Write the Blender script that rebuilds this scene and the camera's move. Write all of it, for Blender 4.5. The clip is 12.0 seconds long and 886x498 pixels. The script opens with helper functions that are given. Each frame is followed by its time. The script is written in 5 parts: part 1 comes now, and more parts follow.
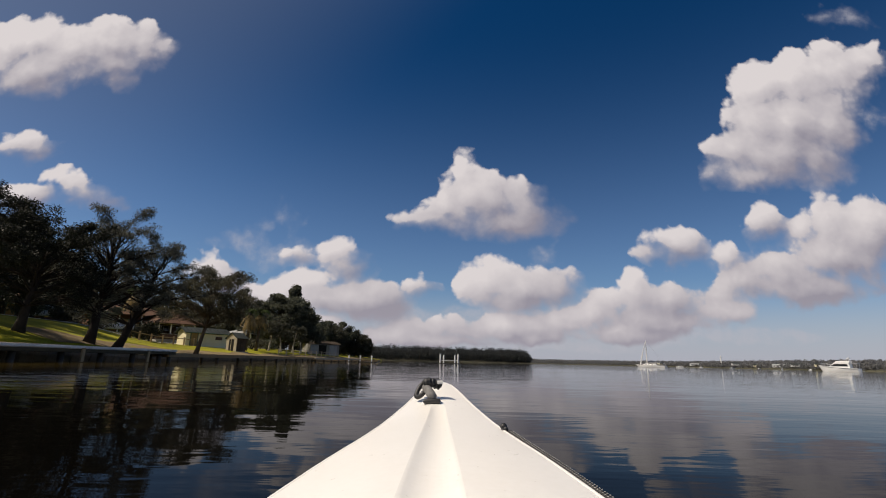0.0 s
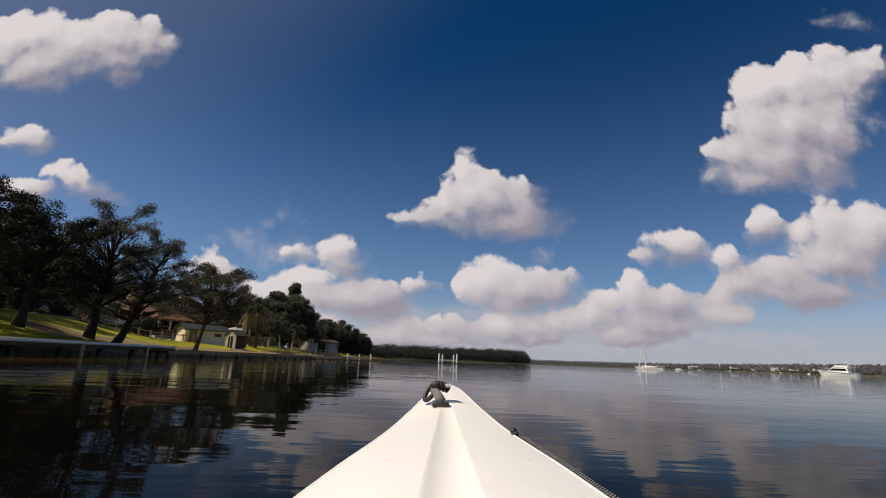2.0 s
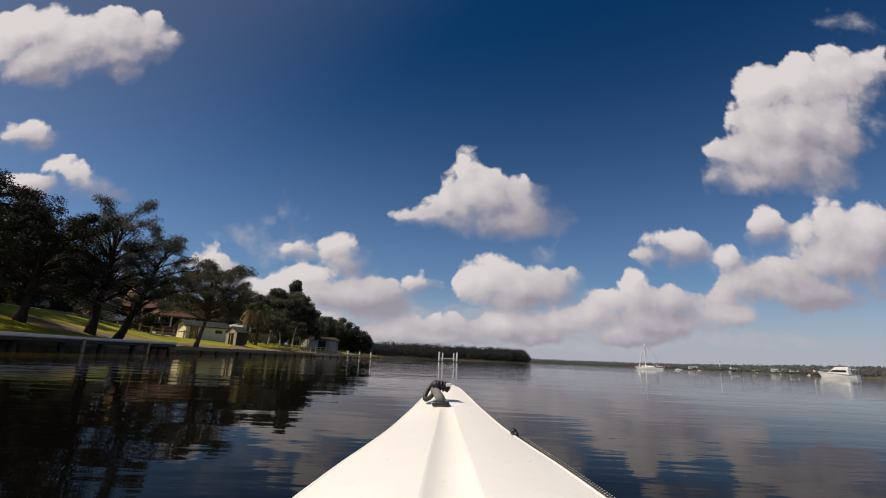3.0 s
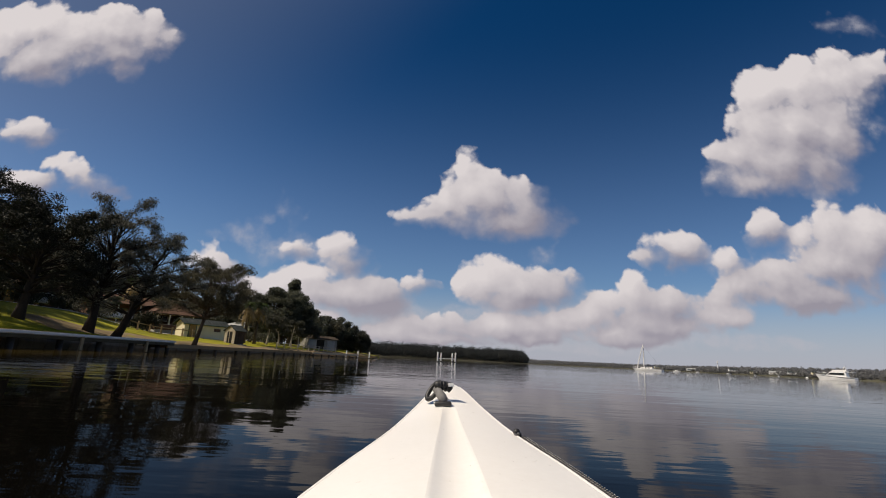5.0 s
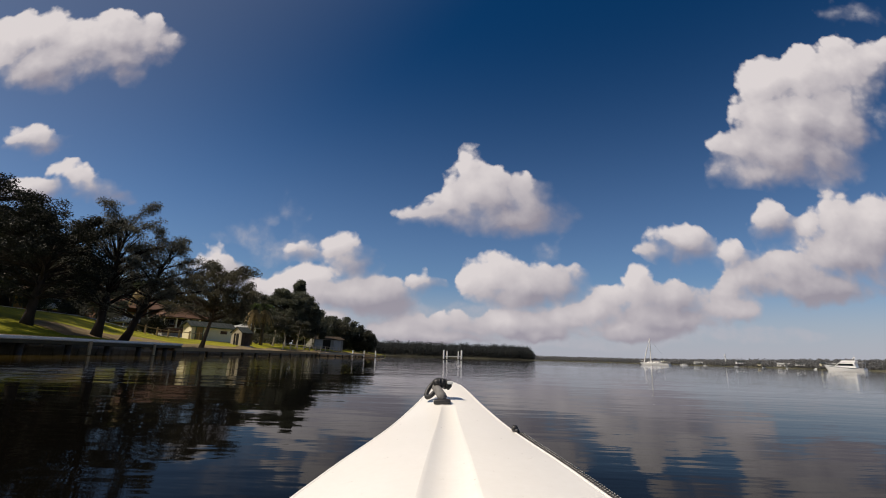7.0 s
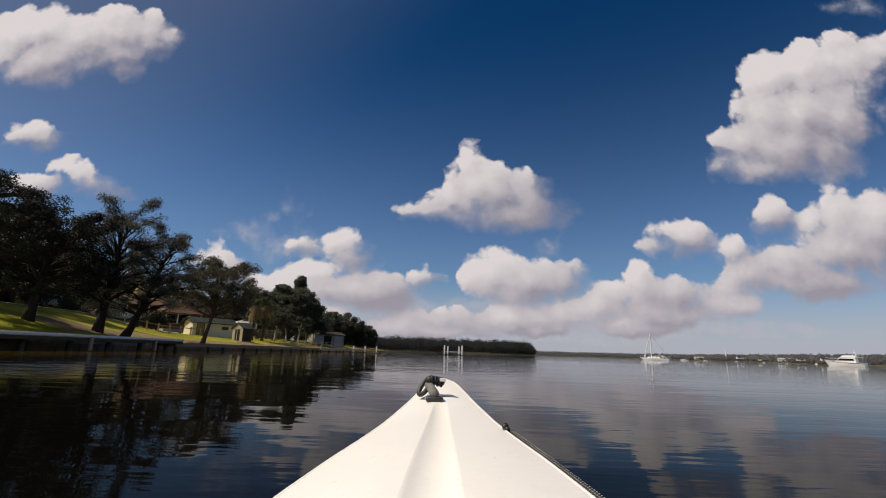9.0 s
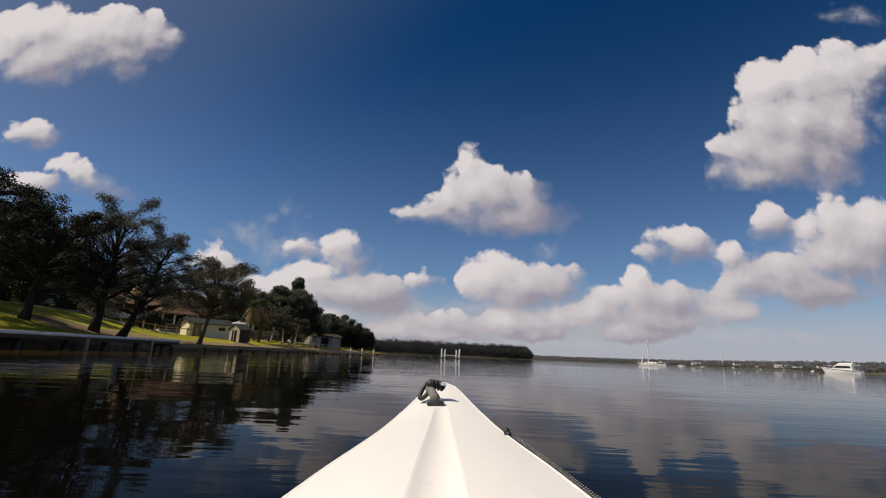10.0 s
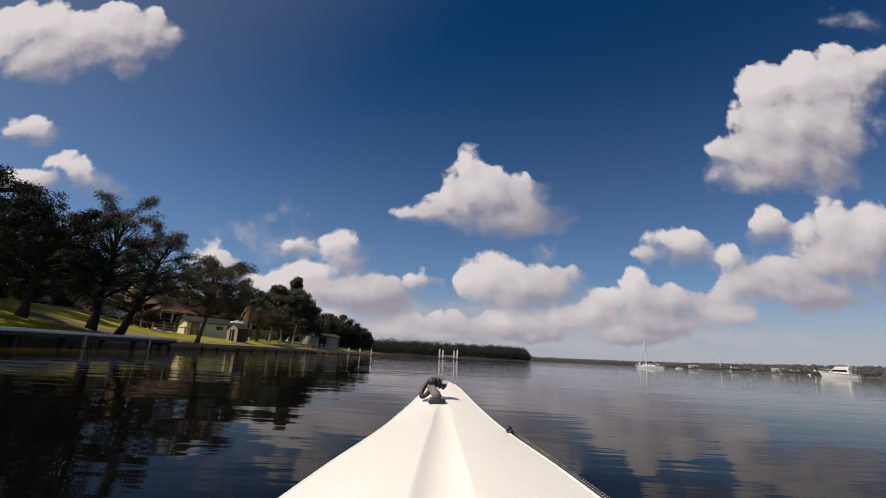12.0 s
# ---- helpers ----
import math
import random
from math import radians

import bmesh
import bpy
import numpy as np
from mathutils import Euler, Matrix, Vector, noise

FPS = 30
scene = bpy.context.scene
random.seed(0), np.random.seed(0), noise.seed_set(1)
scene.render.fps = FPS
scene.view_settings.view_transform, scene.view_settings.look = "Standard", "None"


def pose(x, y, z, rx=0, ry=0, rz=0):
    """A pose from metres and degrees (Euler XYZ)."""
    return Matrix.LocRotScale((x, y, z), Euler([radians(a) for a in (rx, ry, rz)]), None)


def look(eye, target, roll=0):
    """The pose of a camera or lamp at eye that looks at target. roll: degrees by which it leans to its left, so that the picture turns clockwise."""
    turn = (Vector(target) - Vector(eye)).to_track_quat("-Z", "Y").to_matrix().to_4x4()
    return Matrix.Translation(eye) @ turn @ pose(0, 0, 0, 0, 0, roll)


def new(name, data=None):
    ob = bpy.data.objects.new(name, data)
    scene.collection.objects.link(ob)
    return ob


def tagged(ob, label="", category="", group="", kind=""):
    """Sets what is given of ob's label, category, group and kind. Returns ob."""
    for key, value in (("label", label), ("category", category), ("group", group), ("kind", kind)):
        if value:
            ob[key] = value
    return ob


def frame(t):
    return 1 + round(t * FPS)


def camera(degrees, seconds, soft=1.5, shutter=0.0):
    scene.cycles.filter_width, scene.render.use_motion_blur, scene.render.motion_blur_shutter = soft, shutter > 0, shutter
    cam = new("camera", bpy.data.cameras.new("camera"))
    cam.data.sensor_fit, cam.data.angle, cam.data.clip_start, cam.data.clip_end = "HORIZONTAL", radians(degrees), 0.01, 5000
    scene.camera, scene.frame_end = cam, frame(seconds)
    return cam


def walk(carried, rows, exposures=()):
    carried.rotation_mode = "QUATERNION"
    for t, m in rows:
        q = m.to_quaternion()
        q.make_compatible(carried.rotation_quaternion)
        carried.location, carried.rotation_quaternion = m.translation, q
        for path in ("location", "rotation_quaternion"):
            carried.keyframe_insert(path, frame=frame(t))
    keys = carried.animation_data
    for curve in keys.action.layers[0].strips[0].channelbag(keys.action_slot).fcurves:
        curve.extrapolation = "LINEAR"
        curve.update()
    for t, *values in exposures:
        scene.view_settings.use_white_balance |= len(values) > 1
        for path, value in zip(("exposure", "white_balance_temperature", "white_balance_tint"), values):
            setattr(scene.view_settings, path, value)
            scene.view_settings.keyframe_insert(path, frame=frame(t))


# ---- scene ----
cam = camera(88.0, 12.0, soft=1.05)
walk(cam, [
    (0.0, pose(0.0350, 0.0161, 0.4113, 103.776, -1.292, 0.182)),
    (0.5, pose(0.0325, 0.0129, 0.4150, 103.944, -1.337, 0.246)),
    (1.0, pose(0.0156, 0.0086, 0.4158, 103.908, -1.470, 0.259)),
    (1.5, pose(0.0055, 0.0051, 0.4192, 103.811, -1.795, 0.120)),
    (2.0, pose(0.0082, 0.0058, 0.4204, 103.731, -1.982, 0.013)),
    (2.5, pose(0.0147, 0.0063, 0.4237, 103.629, -2.179, 0.034)),
    (3.0, pose(0.0071, 0.0048, 0.4235, 103.537, -2.425, 0.023)),
    (5.0, pose(-0.0040, 0.0022, 0.4230, 103.552, -2.810, -0.169)),
    (5.5, pose(-0.0114, 0.0007, 0.4226, 103.483, -2.614, -0.128)),
    (6.0, pose(0.0000, 0.0000, 0.4200, 103.504, -2.227, -0.000)),
    (6.5, pose(0.0068, 0.0052, 0.4220, 103.531, -2.019, 0.337)),
    (7.0, pose(0.0166, 0.0082, 0.4230, 103.282, -1.797, 0.588)),
    (9.0, pose(0.0385, 0.0133, 0.4290, 102.727, -1.739, 0.699)),
    (9.5, pose(0.0312, 0.0107, 0.4290, 102.924, -2.081, 0.511)),
    (10.0, pose(0.0277, 0.0083, 0.4305, 103.130, -2.312, 0.344)),
    (10.5, pose(0.0338, 0.0097, 0.4283, 103.353, -2.571, 0.142)),
    (11.0, pose(0.0353, 0.0096, 0.4277, 103.485, -2.695, 0.051)),
    (11.5, pose(0.0265, 0.0082, 0.4278, 103.378, -2.814, 0.047)),
    (12.0, pose(0.0174, 0.0088, 0.4235, 103.234, -2.736, 0.079)),
], [(0.0, 0.0, 6680, 12.5), (12.0, 0.0, 6680, 12.5)])

# ---- world: blue sky with fair-weather cumulus, sun from the left ----
SUN_AZ, SUN_EL = radians(-103), radians(53)   # azimuth from +y towards +x
SUN_DIR = Vector((math.sin(SUN_AZ) * math.cos(SUN_EL), math.cos(SUN_AZ) * math.cos(SUN_EL), math.sin(SUN_EL)))


class Graph:
    """Short hand for node trees."""

    def __init__(self, tree):
        self.tree = tree

    def node(self, kind):
        return self.tree.nodes.new(kind)

    def put(self, socket, value):
        if hasattr(value, "is_output"):
            self.tree.links.new(value, socket)
        else:
            socket.default_value = value

    def math(self, op, a, b=0.0, c=0.0, clamp=False):
        n = self.node("ShaderNodeMath")
        n.operation, n.use_clamp = op, clamp
        for s, v in zip(n.inputs, (a, b, c)):
            self.put(s, v)
        return n.outputs[0]

    def vec(self, op, a, b=(0, 0, 0), c=(0, 0, 0)):
        n = self.node("ShaderNodeVectorMath")
        n.operation = op
        for s, v in zip(n.inputs, (a, b, c)):
            self.put(s, v)
        return n.outputs["Value"] if op in ("LENGTH", "DOT_PRODUCT") else n.outputs[0]

    def noise(self, vector, scale, detail=4.0, rough=0.55, colour=False):
        n = self.node("ShaderNodeTexNoise")
        self.put(n.inputs["Vector"], vector)
        n.inputs["Scale"].default_value = scale
        n.inputs["Detail"].default_value = detail
        n.inputs["Roughness"].default_value = rough
        return n.outputs["Color" if colour else "Fac"]

    def ramp(self, fac, lo, hi, a=0.0, b=1.0, smooth=True):
        n = self.node("ShaderNodeMapRange")
        n.interpolation_type = "SMOOTHSTEP" if smooth else "LINEAR"
        for s, v in zip(n.inputs, (fac, lo, hi, a, b)):
            self.put(s, v)
        return n.outputs[0]

    def mix(self, fac, a, b, blend="MIX"):
        n = self.node("ShaderNodeMix")
        n.data_type, n.blend_type = "RGBA", blend
        self.put(n.inputs[0], fac)
        self.put(n.inputs[6], a if hasattr(a, "is_output") else (*a, 1.0))
        self.put(n.inputs[7], b if hasattr(b, "is_output") else (*b, 1.0))
        return n.outputs[2]


def cloud_groups():
    """Cumulus heaps: puffs as (across, up, half width, half height), in tangents from straight ahead on the horizon."""
    heaps = {
        "high_left": [(-1.121, 0.757, 0.083, 0.075), (-1.055, 0.779, 0.086, 0.063), (-1.032, 0.687, 0.093, 0.051), (-0.960, 0.743, 0.094, 0.081), (-0.864, 0.767, 0.083, 0.069), (-0.851, 0.702, 0.079, 0.048), (-0.784, 0.766, 0.054, 0.056), (-0.726, 0.765, 0.031, 0.023), (-1.081, 0.658, 0.031, 0.022), (-0.994, 0.648, 0.028, 0.020), (-0.826, 0.664, 0.031, 0.020)],
        "small_left_first": [(-1.020, 0.485, 0.049, 0.023), (-0.986, 0.481, 0.030, 0.026)],
        "small_left_second": [(-0.998, 0.357, 0.058, 0.033), (-0.953, 0.345, 0.034, 0.021)],
        "small_left_third": [(-0.925, 0.403, 0.024, 0.014), (-0.886, 0.386, 0.034, 0.020), (-0.840, 0.366, 0.026, 0.019), (-0.775, 0.338, 0.016, 0.008)],
        "middle_high": [(0.031, 0.430, 0.029, 0.042), (0.085, 0.377, 0.081, 0.058), (0.007, 0.346, 0.065, 0.044), (-0.037, 0.313, 0.064, 0.022), (-0.088, 0.318, 0.024, 0.012), (0.176, 0.353, 0.054, 0.057), (0.144, 0.316, 0.096, 0.043)],
        "middle_low": [(0.113, 0.194, 0.053, 0.045), (0.076, 0.161, 0.050, 0.048), (0.163, 0.156, 0.077, 0.050), (0.237, 0.165, 0.052, 0.043), (0.138, 0.123, 0.074, 0.022)],
        "low_left_fifth": [(-0.352, 0.226, 0.040, 0.021), (-0.325, 0.221, 0.030, 0.017)],
        "low_left_sixth": [(-0.530, 0.190, 0.036, 0.030), (-0.490, 0.165, 0.045, 0.024)],
        "low_left_second": [(-0.245, 0.239, 0.038, 0.029), (-0.220, 0.199, 0.040, 0.031)],
        "low_left_third": [(-0.310, 0.165, 0.060, 0.026), (-0.396, 0.139, 0.056, 0.030), (-0.270, 0.129, 0.087, 0.027), (-0.171, 0.127, 0.093, 0.040), (-0.120, 0.104, 0.049, 0.024)],
        "low_left_fourth": [(-0.067, 0.162, 0.040, 0.021)],
        "low_band": [(0.065, 0.060, 0.040, 0.016), (0.190, 0.055, 0.060, 0.016), (0.330, 0.075, 0.050, 0.018), (0.510, 0.085, 0.050, 0.018), (-0.300, 0.075, 0.075, 0.022), (0.420, 0.066, 0.090, 0.020), (0.610, 0.120, 0.070, 0.026), (-0.020, 0.045, 0.120, 0.014), (-0.020, 0.075, 0.027, 0.031), (0.041, 0.065, 0.049, 0.024), (-0.104, 0.056, 0.073, 0.022), (0.138, 0.081, 0.091, 0.022), (0.248, 0.100, 0.073, 0.024)],
        "low_row_first": [(-0.021, 0.090, 0.027, 0.017), (0.017, 0.077, 0.041, 0.017), (-0.050, 0.072, 0.037, 0.014), (0.059, 0.071, 0.032, 0.012)],
        "low_row_second": [(0.260, 0.082, 0.049, 0.014), (0.187, 0.068, 0.056, 0.013), (0.114, 0.083, 0.037, 0.017), (0.145, 0.060, 0.036, 0.011)],
        "low_row_third": [(0.369, 0.075, 0.061, 0.012), (0.455, 0.086, 0.049, 0.014), (0.308, 0.064, 0.041, 0.010)],
        "low_right": [(0.416, 0.156, 0.043, 0.045), (0.483, 0.140, 0.062, 0.040), (0.360, 0.131, 0.043, 0.027), (0.443, 0.096, 0.091, 0.024), (0.316, 0.108, 0.061, 0.022)],
        "small_right_first": [(0.512, 0.275, 0.061, 0.039), (0.453, 0.251, 0.038, 0.020)],
        "small_right_second": [(0.715, 0.329, 0.059, 0.034)],
        "small_right_third": [(0.629, 0.245, 0.028, 0.026)],
        "high_right": [(0.758, 0.685, 0.072, 0.066), (0.858, 0.704, 0.083, 0.079), (0.958, 0.724, 0.072, 0.070), (1.032, 0.756, 0.042, 0.045), (0.673, 0.587, 0.030, 0.036), (0.738, 0.577, 0.070, 0.083), (0.825, 0.573, 0.092, 0.099), (0.920, 0.592, 0.061, 0.090), (0.670, 0.504, 0.059, 0.052), (0.760, 0.483, 0.096, 0.066), (0.866, 0.487, 0.069, 0.069), (0.615, 0.435, 0.026, 0.020), (0.702, 0.438, 0.074, 0.028)],
        "right_bank": [(0.946, 0.305, 0.083, 0.090), (0.870, 0.344, 0.039, 0.041), (0.801, 0.312, 0.033, 0.029), (0.868, 0.249, 0.094, 0.058), (0.749, 0.207, 0.075, 0.053), (0.794, 0.177, 0.118, 0.035), (0.660, 0.188, 0.065, 0.045), (0.585, 0.153, 0.062, 0.027)],
        "veil": [(0.997, 0.879, 0.055, 0.020), (-0.379, 0.309, 0.019, 0.012), (1.031, 0.596, 0.054, 0.021), (0.220, 0.248, 0.018, 0.013), (-0.448, 0.250, 0.031, 0.012), (-0.358, 0.226, 0.075, 0.030)],
        "haze_bank": [(0.598, 0.066, 0.085, 0.012), (0.707, 0.073, 0.073, 0.011), (0.180, 0.070, 0.420, 0.045), (-0.180, 0.085, 0.150, 0.040), (-0.201, 0.052, 0.134, 0.024), (0.114, 0.044, 0.157, 0.015), (0.574, 0.065, 0.109, 0.011), (0.719, 0.070, 0.097, 0.011), (0.320, 0.049, 0.145, 0.017), (0.541, 0.099, 0.085, 0.019)],
    }
    return heaps


def cloud_field(name, names, lump=1.0):
    """A node group on a sky direction: D, the signed distance to the named heaps (negative inside), ragged by lumps;
    T, how high and sunward within its heap the direction lies (-1 to 1)."""
    tree = bpy.data.node_groups.new(name, "ShaderNodeTree")
    tree.interface.new_socket("P", in_out="INPUT", socket_type="NodeSocketVector")
    tree.interface.new_socket("D", in_out="OUTPUT", socket_type="NodeSocketFloat")
    tree.interface.new_socket("T", in_out="OUTPUT", socket_type="NodeSocketFloat")
    g = Graph(tree)
    gin, gout = g.node("NodeGroupInput"), g.node("NodeGroupOutput")
    p = gin.outputs[0]
    warp = g.vec("SUBTRACT", g.noise(p, 8.0, 4.0, 0.55, True), (0.5, 0.5, 0.5))
    q = g.vec("MULTIPLY_ADD", warp, (0.070, 0.055, 0.0), p)
    heaps, whole, top, bottom = cloud_groups(), None, None, None
    for key in names:
        d = None
        for u, v, ru, rv in heaps[key]:
            e = g.vec("LENGTH", g.vec("MULTIPLY_ADD", q, (1 / ru, 1 / rv, 0), (-u / ru, -v / rv, 0)))
            r = (ru + rv) / 2
            e = g.math("MULTIPLY_ADD", e, r, -r)
            d = e if d is None else g.math("SMOOTH_MIN", d, e, 0.045)
        puffs = heaps[key]
        u0, u1 = min(a - c for a, b, c, e in puffs), max(a + c for a, b, c, e in puffs)
        v0, v1 = min(b - e for a, b, c, e in puffs), max(b + e for a, b, c, e in puffs)
        along = (-0.55 * 2 / (u1 - u0), 0.85 * 2 / (v1 - v0), 0)
        t = g.math("SUBTRACT", g.vec("DOT_PRODUCT", q, along), along[0] * (u0 + u1) / 2 + along[1] * (v0 + v1) / 2)
        w = g.math("POWER", 2.718, g.math("MULTIPLY", d, -70.0))
        tw = g.math("MULTIPLY", t, w)
        whole = d if whole is None else g.math("SMOOTH_MIN", whole, d, 0.03)
        top = tw if top is None else g.math("ADD", top, tw)
        bottom = w if bottom is None else g.math("ADD", bottom, w)
    # cauliflower lumps at two sizes, then fine shreds
    lumps = None
    for scale, size in ((15.0, 0.044 * lump), (34.0, 0.022 * lump), (75.0, 0.009 * lump)):
        v = g.node("ShaderNodeTexVoronoi")
        v.feature = "SMOOTH_F1"
        g.put(v.inputs["Vector"], q)
        v.inputs["Scale"].default_value = scale
        v.inputs["Smoothness"].default_value = 0.6
        one = g.math("MULTIPLY_ADD", v.outputs["Distance"], size, -0.50 * size)
        lumps = one if lumps is None else g.math("ADD", lumps, one)
    rag = g.math("MULTIPLY_ADD", g.noise(p, 38.0, 5.0, 0.6), 0.018, -0.009)
    tree.links.new(g.math("ADD", whole, g.math("ADD", lumps, rag)), gout.inputs[0])
    tree.links.new(g.math("DIVIDE", top, g.math("ADD", bottom, 1e-6)), gout.inputs[1])
    return tree


world = bpy.data.worlds.new("sky")
scene.world = world
world.use_nodes = True
wt = world.node_tree
wt.nodes.clear()
g = Graph(wt)
sky = g.node("ShaderNodeTexSky")
sky.sky_type, sky.sun_disc, sky.sun_elevation, sky.sun_rotation = "NISHITA", False, SUN_EL, SUN_AZ
sky.altitude, sky.air_density, sky.dust_density, sky.ozone_density = 0.0, 1.0, 0.6, 2.5
direction = g.node("ShaderNodeTexCoord").outputs["Generated"]
xyz = g.node("ShaderNodeSeparateXYZ")
wt.links.new(direction, xyz.inputs[0])
# deep blue overhead, paler and slightly pink with haze towards the horizon
SKY_STRENGTH = 0.081
depth = g.mix(g.ramp(xyz.outputs[2], 0.12, 0.67), (0.64, 0.81, 0.99), (0.030, 0.295, 0.53))
sky_rgb = g.vec("SCALE", g.mix(1.0, sky.outputs[0], depth, "MULTIPLY"))
sky_rgb.node.inputs["Scale"].default_value = SKY_STRENGTH
glare = g.ramp(g.vec("DOT_PRODUCT", direction, tuple(SUN_DIR)), 0.38, 1.0, 0.0, 0.66)
sky_rgb = g.mix(glare, sky_rgb, (0.222, 0.238, 0.292))
sky_rgb = g.mix(g.ramp(g.math("ABSOLUTE", xyz.outputs[2]), 0.17, 0.0, 0.0, 0.85), sky_rgb, (0.42, 0.435, 0.51))
ahead = g.math("MAXIMUM", g.math("ABSOLUTE", xyz.outputs[1]), 0.02)
uv = g.node("ShaderNodeCombineXYZ")
wt.links.new(g.math("DIVIDE", xyz.outputs[0], ahead), uv.inputs[0])
wt.links.new(g.math("DIVIDE", xyz.outputs[2], ahead), uv.inputs[1])
uv = uv.outputs[0]
heap_names = [k for k in cloud_groups() if k not in ("veil", "haze_bank")]
heap_tree, veil_tree = cloud_field("heaps", heap_names), cloud_field("veils", ["veil", "haze_bank"], 1.6)


def field(tree, p):
    n = g.node("ShaderNodeGroup")
    n.node_tree = tree
    wt.links.new(p, n.inputs[0])
    return n.outputs[0], n.outputs[1]


TO_SUN = Vector((-0.62, 0.78, 0)) * 0.035
d0, high = field(heap_tree, uv)
d1, _ = field(heap_tree, g.vec("ADD", uv, tuple(TO_SUN)))
relief = g.math("MULTIPLY", g.math("SUBTRACT", d1, d0), 1 / 0.035)
mottle = g.math("MULTIPLY_ADD", g.noise(uv, 9.0, 5.0), 0.24, -0.12)
lit = g.math("MULTIPLY_ADD", relief, 0.21, g.math("MULTIPLY_ADD", high, 0.60, 0.55))
lit = g.math("ADD", lit, mottle, clamp=True)
# crisp on the sunlit side, trailing off softly on the shaded one
edge = g.math("MULTIPLY", g.ramp(lit, 0.25, 0.72, 0.042, 0.009), g.ramp(xyz.outputs[2], 0.03, 0.24, 0.45, 1.0))
cover = g.ramp(g.math("DIVIDE", d0, edge), 0.7, -1.0)
cloud_rgb = g.mix(lit, (0.285, 0.275, 0.330), (0.688, 0.657, 0.662))
low = g.ramp(xyz.outputs[2], 0.01, 0.20)
cloud_rgb = g.mix(low, g.mix(0.28, cloud_rgb, (0.47, 0.45, 0.50)), cloud_rgb)
wisps = g.ramp(g.noise(uv, 22.0, 6.0, 0.65), 0.35, 0.68)
veil = g.math("MULTIPLY", g.ramp(field(veil_tree, uv)[0], 0.03, -0.03, 0.0, 0.55), g.math("MULTIPLY_ADD", wisps, 0.7, 0.3))
whole = g.mix(veil, sky_rgb, (0.46, 0.46, 0.51))
whole = g.mix(cover, whole, cloud_rgb)
back = g.node("ShaderNodeBackground")
wt.links.new(whole, back.inputs[0])
back.inputs[1].default_value = 1.0
wt.links.new(back.outputs[0], g.node("ShaderNodeOutputWorld").inputs[0])

sun = new("sun", bpy.data.lights.new("sun", "SUN"))
sun.data.energy, sun.data.angle, sun.data.color = 4.7, radians(0.53), (1.0, 0.90, 0.75)
sun.matrix_world = look((0, 0, 60), Vector((0, 0, 60)) - SUN_DIR)

# ---- materials ----


def surface(name, a, b, scale=4.0, rough=0.7, metal=0.0, bump=0.0, fine=40.0, island=0.0, random_tint=0.0, stretch=(1, 1, 1), coat=0.0):
    """Two base colours mixed by broad stains and fine grain, with fine relief."""
    m = bpy.data.materials.new(name)
    m.use_nodes = True
    t = m.node_tree
    t.nodes.clear()
    h = Graph(t)
    out, pr = h.node("ShaderNodeOutputMaterial"), h.node("ShaderNodeBsdfPrincipled")
    t.links.new(pr.outputs[0], out.inputs[0])
    p = h.vec("MULTIPLY", h.node("ShaderNodeTexCoord").outputs["Object"], stretch)
    broad, grain = h.noise(p, scale, 4.0), h.noise(p, fine, 3.0)
    f = h.ramp(h.math("MULTIPLY_ADD", grain, 0.45, h.math("MULTIPLY", broad, 0.65)), 0.35, 0.75)
    if island:
        f = h.math("MULTIPLY_ADD", h.node("ShaderNodeNewGeometry").outputs["Random Per Island"], island, h.math("MULTIPLY", f, 1 - island), clamp=True)
    if random_tint:
        f = h.math("MULTIPLY_ADD", h.node("ShaderNodeObjectInfo").outputs["Random"], random_tint, h.math("MULTIPLY", f, 1 - random_tint), clamp=True)
    h.put(pr.inputs["Base Color"], h.mix(f, a, b))
    h.put(pr.inputs["Roughness"], h.math("MULTIPLY_ADD", grain, 0.2, rough - 0.1, clamp=True))
    pr.inputs["Metallic"].default_value = metal
    pr.inputs["Coat Weight"].default_value = coat
    if rough >= 0.8:
        pr.inputs["Specular IOR Level"].default_value = 0.15
    if bump:
        bn = h.node("ShaderNodeBump")
        bn.inputs["Strength"].default_value = 0.6
        bn.inputs["Distance"].default_value = bump
        t.links.new(h.math("ADD", grain, h.math("MULTIPLY", broad, 2.0)), bn.inputs["Height"])
        t.links.new(bn.outputs[0], pr.inputs["Normal"])
    return m


def leaf_material(name, a, b, through_light=0.25):
    m = bpy.data.materials.new(name)
    m.use_nodes = True
    t = m.node_tree
    t.nodes.clear()
    h = Graph(t)
    out = h.node("ShaderNodeOutputMaterial")
    broad = h.noise(h.node("ShaderNodeTexCoord").outputs["Object"], 0.5, 3.0)
    f = h.math("MULTIPLY_ADD", h.node("ShaderNodeNewGeometry").outputs["Random Per Island"], 0.5, h.math("MULTIPLY_ADD", broad, 1.2, -0.35), clamp=True)
    col = h.mix(f, a, b)
    df, tl, mx = h.node("ShaderNodeBsdfPrincipled"), h.node("ShaderNodeBsdfTranslucent"), h.node("ShaderNodeMixShader")
    df.inputs["Roughness"].default_value = 0.55
    df.inputs["Specular IOR Level"].default_value = 0.12
    t.links.new(col, df.inputs["Base Color"])
    t.links.new(col, tl.inputs[0])
    mx.inputs[0].default_value = through_light
    t.links.new(df.outputs[0], mx.inputs[1])
    t.links.new(tl.outputs[0], mx.inputs[2])
    t.links.new(mx.outputs[0], out.inputs[0])
    return m


